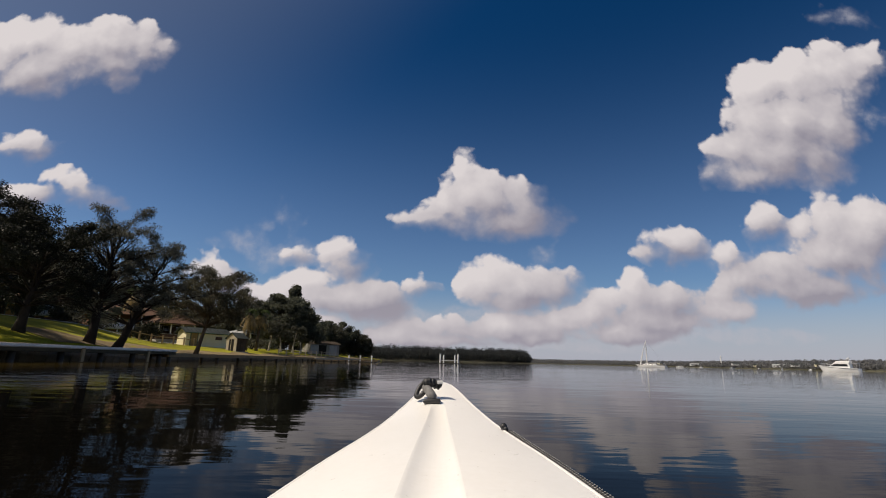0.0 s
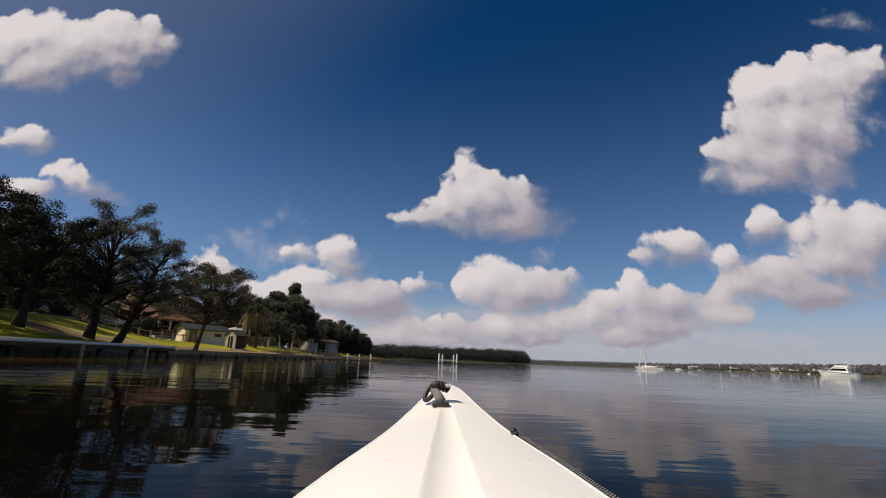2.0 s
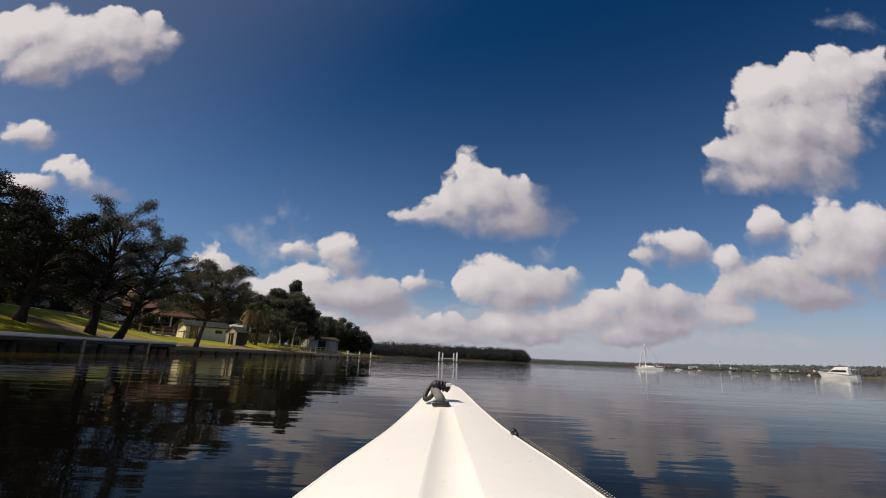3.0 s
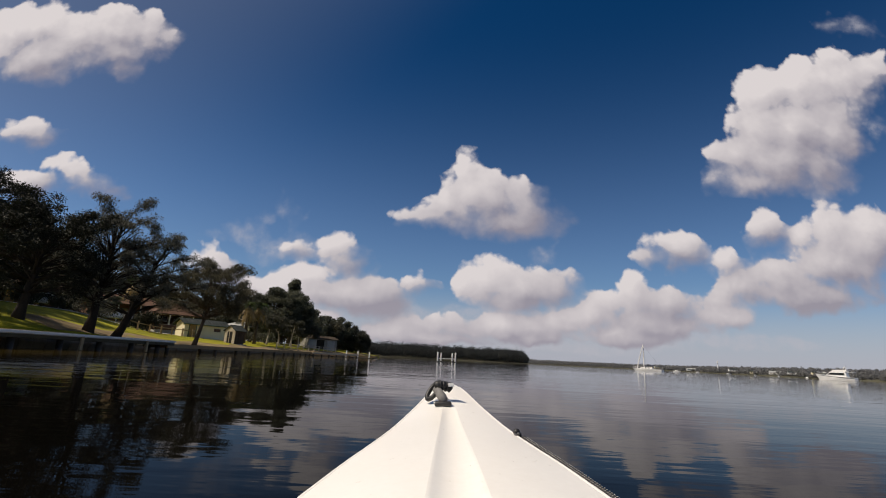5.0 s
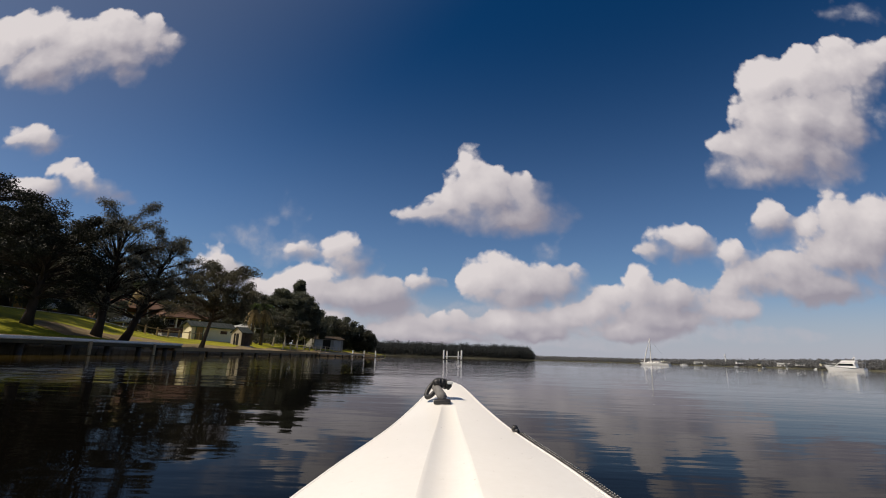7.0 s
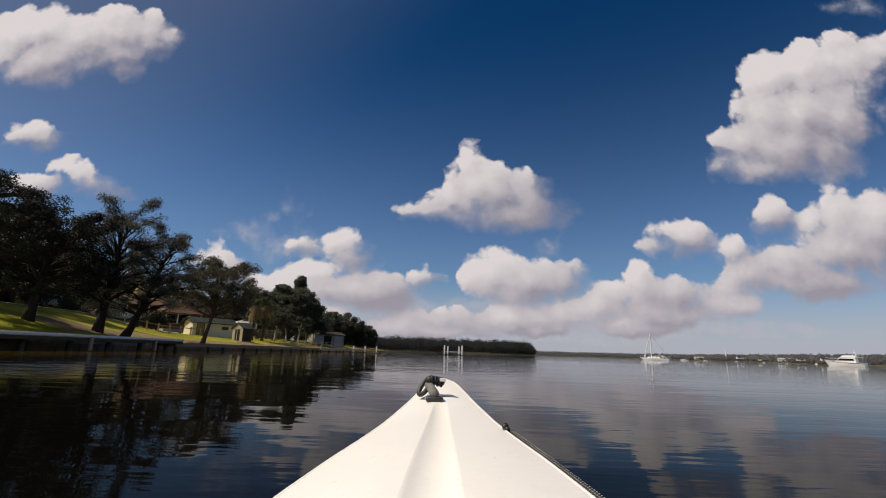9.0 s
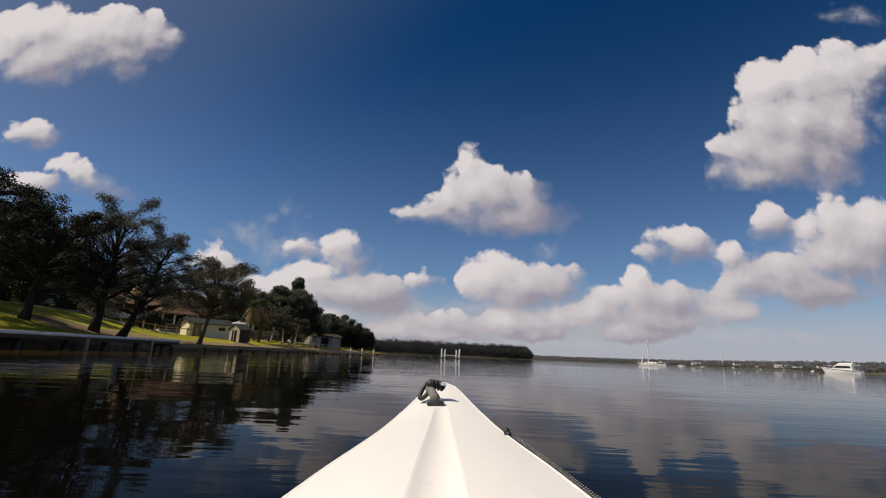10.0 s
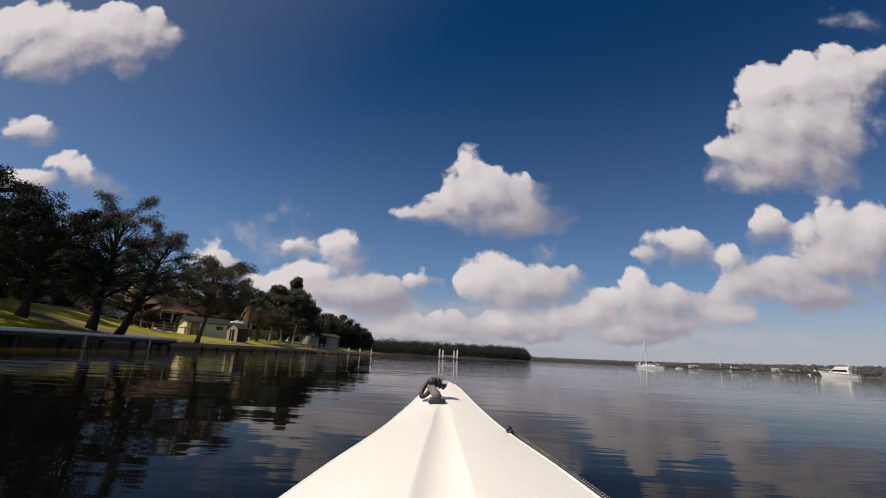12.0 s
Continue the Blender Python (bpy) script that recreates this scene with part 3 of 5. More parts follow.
for yy in (0.6, 4.6, 9.4, 11.8):
    for sx in (-0.7, 0.7):
        part("pile", tube([(sx, yy, -1.2), (sx, yy, 0.46)], 0.15, 10), DARK_PILE, conc, smooth=True)

# ---- trees ----


def leaf_cloud(r, centres, radii, per, size, flat=0.75, droop=0.0):
    """Verts and faces of many small leaves spread in clumps; numpy for speed."""
    c = np.repeat(np.array(centres), per, axis=0)
    rad = np.repeat(np.array(radii), per)
    m = len(c)
    d = r.normal(size=(m, 3))
    d /= np.linalg.norm(d, axis=1)[:, None]
    d *= (r.random(m) ** 0.45)[:, None] * rad[:, None]
    d[:, 2] *= flat
    pos = c + d
    a = r.normal(size=(m, 3))
    a[:, 2] -= droop
    a /= np.linalg.norm(a, axis=1)[:, None]
    b = np.cross(a, r.normal(size=(m, 3)))
    b /= np.linalg.norm(b, axis=1)[:, None]
    s = size * r.uniform(0.6, 1.35, m)
    a *= s[:, None]
    b *= (s * r.uniform(0.35, 0.6, m))[:, None]
    v = np.stack([pos - a, pos + b * 0.9 - a * 0.1, pos + a, pos - b], axis=1).reshape(-1, 3)
    f = np.arange(4 * m).reshape(-1, 4)
    return v, f


def leaf_mesh(name, v, f, material):
    me = bpy.data.meshes.new(name)
    me.vertices.add(len(v))
    me.vertices.foreach_set("co", v.astype(np.float32).ravel())
    me.loops.add(f.size)
    me.loops.foreach_set("vertex_index", f.astype(np.int32).ravel())
    me.polygons.add(len(f))
    me.polygons.foreach_set("loop_start", np.arange(0, f.size, 4, dtype=np.int32))
    me.update(calc_edges=True)
    me.materials.append(material)
    return me


def tree(name, at, height, spread, seed, leaf, bark=BARK, label="", trunk=0.3, lean=(0.0, 0.0), clear=0.28, limbs=9, twigs=5,
         per=70, size=0.16, clump=0.11, flat=0.75, top=1.0, category="tree", dome=0, dome_low=-0.75):
    """A tapered trunk that forks into limbs and twigs, with leaf clumps at the twig ends and gaps between."""
    r = random.Random(seed)
    nr = np.random.default_rng(seed)
    z0 = land_z(at[0], at[1]) - 0.12 if at[0] < shore_x(at[1]) else 0
    root = thing(name, pose(at[0], at[1], z0), label, category)
    shells, ends, rads = [], [], []
    tip = Vector((lean[0], lean[1], 1.0)) * height * 0.86
    stem = []
    for i in range(9):
        f = i / 8
        wob = Vector((r.uniform(-1, 1), r.uniform(-1, 1), 0)) * 0.02 * height * f
        stem.append(Vector((tip.x * f ** 0.85, tip.y * f ** 0.85, tip.z * f)) + wob)
    shells.append(tube(stem, [trunk * (1.35 if i == 0 else 1.0) * (1 - 0.85 * i / 8) + 0.02 for i in range(9)], 9))
    for k in range(limbs):
        f = clear + (0.93 - clear) * (k + r.uniform(0.1, 0.9)) / limbs
        i = min(7, int(f * 8))
        start = stem[i].lerp(stem[i + 1], f * 8 - i)
        az = k * 2.4 + r.uniform(-0.5, 0.5)
        shape = math.sin(math.pi * min(1.0, 0.30 + 0.78 * (f - clear) / (1 - clear))) ** 0.7
        reach = spread * (0.35 + 0.65 * shape) * r.uniform(0.75, 1.1)
        rise = height * r.uniform(0.10, 0.24) * top
        out = Vector((math.cos(az), math.sin(az), 0))
        end = start + out * reach + Vector((0, 0, rise))
        mid = start.lerp(end, 0.5) + Vector((0, 0, rise * r.uniform(-0.05, 0.25))) + Vector((r.uniform(-1, 1), r.uniform(-1, 1), 0)) * reach * 0.08
        rl = trunk * (1 - 0.8 * f) * 0.55
        shells.append(tube([start, start.lerp(mid, 0.5), mid, mid.lerp(end, 0.5) + Vector((0, 0, 0.02 * height)), end], [rl, rl * 0.8, rl * 0.6, rl * 0.4, rl * 0.15 + 0.008], 6))
        for j in range(twigs):
            q = 0.35 + 0.65 * (j + r.random()) / twigs
            base = start.lerp(mid, q * 2) if q < 0.5 else mid.lerp(end, q * 2 - 1)
            ta = az + r.uniform(-1.3, 1.3)
            e = base + Vector((math.cos(ta), math.sin(ta), r.uniform(0.0, 0.9))).normalized() * reach * r.uniform(0.18, 0.42)
            shells.append(tube([base, base.lerp(e, 0.5) + Vector((0, 0, 0.05)), e], [rl * 0.3 + 0.01, rl * 0.2 + 0.008, 0.008], 5, cap=False))
            ends.append(e)
            rads.append(height * clump * r.uniform(0.6, 1.2))
        ends.append(end)
        rads.append(height * clump * r.uniform(0.7, 1.15))
    ends.append(stem[-1])
    rads.append(height * clump)
    for k in range(dome):
        # extra boughs out to a rounded shell
        up, az = r.uniform(dome_low, 1.0), k * 2.399
        flatr = math.sqrt(1 - up * up)
        e = Vector((math.cos(az) * flatr * spread, math.sin(az) * flatr * spread, height * (0.5 + 0.42 * up))) * r.uniform(0.9, 1.0)
        b0 = stem[min(7, max(1, int(8 * (0.25 + 0.3 * (up + 0.75)))))]
        shells.append(tube([b0, b0.lerp(e, 0.5) + Vector((0, 0, 0.03 * height)), e], [trunk * 0.22, trunk * 0.13, 0.015], 5, cap=False))
        ends.append(e)
        rads.append(height * clump * r.uniform(0.8, 1.2))
    part("trunk", merge(*shells), bark, root, smooth=True)
    crown = new("crown", leaf_mesh("crown", *leaf_cloud(nr, [tuple(e) for e in ends], rads, per, size, flat), leaf))
    crown.parent = root
    return root


def bank_place(bearing, dist):
    p = polar(bearing, dist)
    return p.x, p.y


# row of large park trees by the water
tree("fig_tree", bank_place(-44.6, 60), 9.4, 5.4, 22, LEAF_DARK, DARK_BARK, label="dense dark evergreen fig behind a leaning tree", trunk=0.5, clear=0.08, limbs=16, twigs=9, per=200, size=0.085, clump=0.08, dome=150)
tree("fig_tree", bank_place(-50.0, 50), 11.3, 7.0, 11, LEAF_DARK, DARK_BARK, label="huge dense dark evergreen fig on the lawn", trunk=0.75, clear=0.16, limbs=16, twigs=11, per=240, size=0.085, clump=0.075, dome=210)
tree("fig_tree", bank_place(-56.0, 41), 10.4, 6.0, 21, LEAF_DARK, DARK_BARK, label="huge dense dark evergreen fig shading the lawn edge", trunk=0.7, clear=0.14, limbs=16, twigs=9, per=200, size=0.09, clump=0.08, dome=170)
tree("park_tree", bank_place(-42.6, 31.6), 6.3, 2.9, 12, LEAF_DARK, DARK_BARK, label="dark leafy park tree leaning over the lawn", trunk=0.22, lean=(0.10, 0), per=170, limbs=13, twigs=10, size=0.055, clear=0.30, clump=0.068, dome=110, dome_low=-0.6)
tree("paperbark_tree", bank_place(-37.3, 34.6), 8.4, 2.9, 13, LEAF_PAPERBARK, DARK_BARK, label="tall open-crowned paperbark with a leaning trunk", trunk=0.24, lean=(0.09, 0), per=115, limbs=17, twigs=9, size=0.055, clear=0.26, clump=0.055, top=0.9, dome=90, dome_low=-0.45)
tree("paperbark_tree", bank_place(-35.1, 36.2), 7.5, 2.8, 14, LEAF_PAPERBARK, DARK_BARK, label="tall paperbark that spreads its limbs over the lawn", trunk=0.23, lean=(0.36, 0), per=110, limbs=16, twigs=9, size=0.055, clear=0.28, clump=0.055, top=0.9, dome=30)
tree("shore_tree", bank_place(-27.9, 46.5), 7.7, 3.3, 15, LEAF_RUSSET, label="small olive and russet tree leaning beside the shed", trunk=0.17, lean=(0.17, 0), per=150, limbs=18, twigs=10, size=0.062, clear=0.34, clump=0.068, dome=110, dome_low=-0.2)
tree("gum_tree", bank_place(-23.3, 74), 8.4, 2.6, 16, LEAF_OLIVE, PALE_BARK, label="gum tree with pale forked trunks behind the shed", trunk=0.22, per=120, limbs=11, clear=0.36, size=0.11)
tree("round_tree", bank_place(-19.1, 95), 11.2, 5.5, 17, LEAF_GREEN, label="broad dense round-crowned green tree", trunk=0.45, per=190, limbs=18, twigs=7, size=0.16, clear=0.12, clump=0.085, dome=240)
tree("round_tree", bank_place(-22.2, 98), 7.6, 3.6, 18, LEAF_GREEN, label="dense green tree beside a larger one", trunk=0.35, per=170, limbs=13, twigs=7, size=0.16, clear=0.08, clump=0.10, dome=90)
tree("norfolk_pine", bank_place(-18.2, 102), 15.4, 0.75, 19, LEAF_GREEN, label="dark pine with a narrow domed top", trunk=0.30, per=220, limbs=12, twigs=5, size=0.15, clear=0.80, clump=0.052, top=0.35, flat=0.9)
for i, (b, d, h, sp) in enumerate(((-15.9, 118, 8.6, 4.6), (-14.0, 122, 7.6, 4.2), (-12.6, 126, 8.2, 3.8), (-10.9, 128, 6.4, 3.4), (-17.3, 122, 8.2, 4.2), (-9.8, 134, 5.4, 2.6), (-16.4, 107, 6.6, 3.4))):
    tree("shore_tree", bank_place(b, d), h, sp, 30 + i, LEAF_OLIVE if i % 2 else LEAF_GREEN, label="dark shoreline tree above the water", trunk=0.24, per=160, limbs=11, twigs=6, size=0.17, clear=0.1, clump=0.14, dome=20)
for i, (b, d, h) in enumerate(((-20.6, 78, 4.6), (-19.2, 82, 5.0), (-18.0, 86, 4.6), (-17.0, 90, 4.8), (-16.1, 94, 4.4))):
    tree("gum_tree", bank_place(b, d), h, 1.7, 45 + i, LEAF_OLIVE, PALE_BARK, label="slender gum with a pale trunk on the lawn", trunk=0.13, lean=(0.12 * (-1) ** i, 0), per=110, limbs=8, twigs=5, size=0.11, clear=0.42)
# trees at the back of the park
for i, (b, d, h, sp) in enumerate(((-50, 84, 10, 5), (-45, 90, 10.5, 5), (-42, 96, 10.5, 5), (-39, 96, 10, 4.6), (-36.5, 100, 10.5, 5), (-33.5, 102, 10, 4.8), (-31, 108, 9.5, 4.6),
                                   (-28, 112, 9, 4.2), (-26, 112, 9, 4.2), (-24, 116, 9, 4.6), (-55, 66, 10, 5), (-60, 55, 11, 5))):
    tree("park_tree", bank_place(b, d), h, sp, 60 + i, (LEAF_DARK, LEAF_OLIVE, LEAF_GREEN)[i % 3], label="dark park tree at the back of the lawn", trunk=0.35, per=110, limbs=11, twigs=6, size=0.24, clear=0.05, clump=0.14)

# shrub belt that closes the back of the park
nr = np.random.default_rng(77)
belt_c, belt_r = [], []
for k in range(640):
    b = -64 + 54.0 * nr.random()
    d = (96 + (b + 40) * 1.3) * nr.uniform(0.96, 1.12) if b < -24 else 124 * nr.uniform(1.0, 1.12)
    q = polar(b, d)
    belt_c.append((q.x, q.y, land_z(q.x, q.y) + nr.uniform(0.3, 4.2)))
    belt_r.append(nr.uniform(0.9, 1.7))
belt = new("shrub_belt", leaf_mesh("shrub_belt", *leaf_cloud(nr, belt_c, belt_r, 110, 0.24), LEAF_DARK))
tagged(belt, "dense dark shrubbery closing the back of the park", "shrubbery", kind="stuff")


def bush(at, height, width, seed, leaf, label):
    nr = np.random.default_rng(seed)
    root = thing("bush", pose(at[0], at[1], land_z(*at) - 0.05), label, "bush")
    c = [(nr.uniform(-0.4, 0.4) * width, nr.uniform(-0.4, 0.4) * width, nr.uniform(0.25, 0.75) * height) for _ in range(22)]
    crown = new("foliage", leaf_mesh("foliage", *leaf_cloud(nr, c, [height * 0.32] * 22, 70, 0.12), leaf))
    crown.parent = root
    part("stems", merge(*[tube([(0, 0, -0.05), (x * 0.5, y * 0.5, z * 0.6), (x, y, z)], [0.04, 0.025, 0.008], 5) for x, y, z in c[:9]]), BARK, root)


for i, (b, d, h, sp) in enumerate(((-47, 66, 6.5, 3.4), (-44, 68, 6, 3.2), (-41.2, 66, 5.5, 3), (-38.6, 68, 6.2, 3.2), (-28.4, 78, 5.2, 2.8))):
    tree("garden_tree", bank_place(b, d), h, sp, 90 + i, (LEAF_OLIVE, LEAF_GREEN)[i % 2], label="small dark bushy tree behind the lawn", trunk=0.16, per=110, limbs=10, twigs=6, size=0.17, clear=0.05, clump=0.15)
for i, (b, d, h, w) in enumerate(((-42.5, 58, 1.9, 2.6), (-39.5, 60, 1.6, 2.4), (-36.6, 62, 2.4, 3), (-33.4, 66, 2.2, 3), (-32.8, 70, 2.0, 2), (-22.4, 80, 2.0, 4), (-20.8, 84, 2.0, 3))):
    bush(bank_place(b, d), h, w, 200 + i, (LEAF_GREEN, LEAF_OLIVE)[i % 2], "rounded garden bush at the back of the lawn")
bush(bank_place(-32.4, 64), 2.7, 1.9, 231, LEAF_DARK, "dense dark egg-shaped bush on the lawn")


def palm(at, height, seed):
    """A palm with a skirt of dead fronds under its green head."""
    nr, r = np.random.default_rng(seed), random.Random(seed)
    root = thing("palm_tree", pose(at[0], at[1], land_z(*at) - 0.1), "palm with a hanging skirt of dry straw fronds", "palm tree")
    part("trunk", tube([(0, 0, 0), (0.05, 0, height * 0.3), (0.1, 0.05, height * 0.6), (0.1, 0.05, height * 0.92)], [0.26, 0.2, 0.18, 0.15], 9), BARK, root, smooth=True)
    for k in range(34):
        dead = k % 2 == 0
        az, up = k * 2.399, (r.uniform(-0.9, -0.2) if dead else r.uniform(0.0, 1.1))
        L = height * (0.30 if dead else 0.32) * r.uniform(0.8, 1.15)
        h0 = height * (0.86 if dead else 0.93)
        rib = []
        for i in range(7):
            f = i / 6
            rib.append(np.array((math.cos(az) * L * f * math.cos(up) * (1 - 0.3 * f) + 0.1, math.sin(az) * L * f * math.cos(up) * (1 - 0.3 * f) + 0.05, h0 + L * (f * math.sin(up) - 0.65 * f * f))))
        vs, fs = [], []
        side = np.array((-math.sin(az), math.cos(az), 0))
        for i in range(6):
            for sg in (-1, 1):
                for q in (0.0, 0.5):
                    o = rib[i] * (1 - q) + rib[i + 1] * q
                    t2 = o + side * sg * L * 0.26 * (1 - 0.1 * i) + (rib[i + 1] - rib[i]) * 0.8 - np.array((0, 0, L * 0.14))
                    m = len(vs)
                    w2 = (rib[i + 1] - rib[i]) * 0.22
                    vs += [o - w2, o + w2, t2]
                    fs.append((m, m + 1, m + 2))
        part("dead_frond" if dead else "frond", (vs, fs), FROND_DEAD if dead else FROND_GREEN, root, "dry hanging frond" if dead else "")


palm(bank_place(-23.0, 70), 5.8, 1)
palm(bank_place(-21.9, 73), 6.2, 2)
palm(bank_place(-34.2, 60), 5.4, 3)

# ---- buildings on the bank ----


def gable(w, d, eave, ridge, over=0.25, thick=0.08):
    """A gable roof (ridge along x) as a bmesh of two thick slopes."""
    bm = bmesh.new()
    half, rise = d / 2 + over, ridge - eave
    sl = math.atan2(rise, d / 2)
    length = half / math.cos(sl)
    for sg in (-1, 1):
        m = Matrix.Translation((0, 0, ridge)) @ Matrix.Rotation(-sg * sl, 4, "X") @ Matrix.Translation((0, sg * length / 2, thick / 2))
        bmesh.ops.create_cube(bm, size=1.0, matrix=m @ Matrix.Diagonal((w + 2 * over, length, thick, 1)))
    return bm


def ribs(w, d, eave, ridge, parent, material, step=0.5, over=0.25):
    """Standing seams of a sheet roof, as one part a slope."""
    half, rise = d / 2 + over, ridge - eave
    sl = math.atan2(rise, d / 2)
    length = half / math.cos(sl)
    for sg in (-1, 1):
        bm = bmesh.new()
        k = -w / 2 - over + 0.1
        while k < w / 2 + over:
            m = Matrix.Translation((0, 0, ridge)) @ Matrix.Rotation(-sg * sl, 4, "X") @ Matrix.Translation((k, sg * length / 2, 0.10))
            bmesh.ops.create_cube(bm, size=1.0, matrix=m @ Matrix.Diagonal((0.05, length, 0.04, 1)))
            k += step
        part("roof_ribs", bm, material, parent)


def wall_shell(w, d, h, t=0.15):
    return boxes((0, -d / 2 + t / 2, h / 2, w, t, h), (0, d / 2 - t / 2, h / 2, w, t, h), (-w / 2 + t / 2, 0, h / 2, t, d - 2 * t, h), (w / 2 - t / 2, 0, h / 2, t, d - 2 * t, h))


def gable_end(w, d, eave, ridge, x, t=0.15):
    bm = bmesh.new()
    vs = [bm.verts.new(p) for p in ((x, -d / 2, eave), (x, d / 2, eave), (x, 0, ridge), (x + t, -d / 2, eave), (x + t, d / 2, eave), (x + t, 0, ridge))]
    for f in ((0, 1, 2), (5, 4, 3), (0, 3, 4, 1), (1, 4, 5, 2), (2, 5, 3, 0)):
        bm.faces.new([vs[i] for i in f])
    return bm


def door(parent, x, y, w, h, material, name="door", face=-1):
    d = part(name, boxes((x, y, h / 2 + 0.02, w, 0.07, h), bevel=0.01), material, parent)
    part("door_frame", boxes((x - w / 2 - 0.05, y, h / 2 + 0.02, 0.09, 0.11, h + 0.1), (x + w / 2 + 0.05, y, h / 2 + 0.02, 0.09, 0.11, h + 0.1), (x, y, h + 0.07, w, 0.11, 0.09)), GREEN_TRIM, d)
    part("door_handle", boxes((x + w * 0.36, y + face * 0.06, 1.0, 0.03, 0.06, 0.14), bevel=0.008), STEEL, d)
    for k in range(5):
        part("board", boxes((x - w / 2 + w * (k + 0.5) / 5, y + face * 0.04, h / 2 + 0.02, w / 5 - 0.015, 0.02, h - 0.04)), material, d)


def window(parent, x, y, z, w, h, face=-1):
    q = part("window", boxes((x - w / 2, y, z, 0.07, 0.10, h + 0.07), (x + w / 2, y, z, 0.07, 0.10, h + 0.07), (x, y, z + h / 2, w - 0.07, 0.10, 0.07), (x, y, z - h / 2, w - 0.07, 0.10, 0.07), (x, y, z, 0.05, 0.08, h - 0.07)), WHITE_PAINT, parent)
    part("pane", boxes((x, y, z, w - 0.06, 0.03, h - 0.06)), WINDOW_GLASS, q)
    part("sill", boxes((x, y + face * 0.06, z - h / 2 - 0.05, w + 0.2, 0.14, 0.05), bevel=0.008), WHITE_PAINT, q)


# long cream boat shed: its long side faces the water
p = bank_place(-27.4, 68)
SL, SD, SE, SR = 5.4, 2.2, 1.9, 2.45
shed = thing("boat_shed", pose(p[0], p[1], land_z(*p) - 0.2, 0, 0, 56), "long low cream boat shed with a green-grey roof", "shed")
part("wall", wall_shell(SL, SD, SE), CREAM_WALL, shed)
part("roof", gable(SL, SD, SE, SR, 0.35), GREY_ROOF, shed)
ribs(SL, SD, SE, SR, shed, GREY_ROOF, 0.5, 0.35)
for sx in (-SL / 2, SL / 2 - 0.15):
    part("gable_end", gable_end(SL, SD, SE, SR, sx), CREAM_WALL, shed)
door(shed, -1.75, -SD / 2 - 0.03, 0.8, 1.75, BROWN_DOOR)
part("corner_post", boxes((-SL / 2 - 0.03, -SD / 2 - 0.03, 0.9, 0.16, 0.16, 1.8), bevel=0.01), CREAM_WALL, shed)
part("gutter", boxes((0, -SD / 2 - 0.38, 1.80, SL + 0.7, 0.12, 0.10), bevel=0.02), GREEN_TRIM, shed)
part("floor_slab", boxes((0, 0, -0.06, SL + 0.3, SD + 0.3, 0.2)), CONCRETE, shed)
part("notice_board", boxes((1.5, -SD / 2 - 0.03, 1.25, 0.9, 0.06, 0.4), bevel=0.01), TILE_ROOF, shed, "small rust-brown board on the wall")

# small hut with a dark doorway under a peaked gable
p = bank_place(-24.0, 63)
hut = thing("boat_hut", pose(p[0], p[1], land_z(*p) - 0.1, 0, 0, 62), "small gabled timber hut with a pale front and dark doorway", "hut")
HW, HD, HE, HR = 1.3, 1.9, 1.65, 2.25
part("wall", wall_shell(HW, HD, HE), SHADED_BOARDS, hut, "brown side walls darkened for shade")
part("roof", gable(HW, HD, HE, HR, 0.18), GREY_ROOF, hut)
ribs(HW, HD, HE, HR, hut, GREY_ROOF, 0.35, 0.18)
for sy in (-1, 1):
    part("front", boxes((-HW / 2 - 0.03, sy * 0.70, HE / 2, 0.06, 0.48, HE), bevel=0.01), PALE_TIMBER, hut, "pale front boards")
part("lintel", boxes((-HW / 2 - 0.03, 0, HE - 0.07, 0.06, 0.90, 0.14), bevel=0.01), PALE_TIMBER, hut)
part("gable_end", gable_end(HW, HD, HE, HR, -HW / 2 - 0.06, 0.06), PALE_TIMBER, hut)
part("gable_end", gable_end(HW, HD, HE, HR, HW / 2 - 0.06, 0.06), SHADED_BOARDS, hut)
part("doorway", boxes((-HW / 2 - 0.02, 0, HE / 2 - 0.08, 0.05, 0.88, HE - 0.16)), DARK_INSIDE, hut, "dark panel painted as an unlit doorway")
part("door_post", boxes((-HW / 2 - 0.04, 0.08, HE / 2 - 0.07, 0.06, 0.07, HE - 0.15), bevel=0.008), PALE_TIMBER, hut)
for k in range(7):
    part("board", boxes((-HW / 2 + 0.1 + k * 0.183, -HD / 2 - 0.02, HE / 2, 0.172, 0.03, HE)), SHADED_BOARDS, hut)
part("floor_slab", boxes((-0.2, 0, -0.05, HW + 0.9, HD + 0.4, 0.2)), CONCRETE, hut)


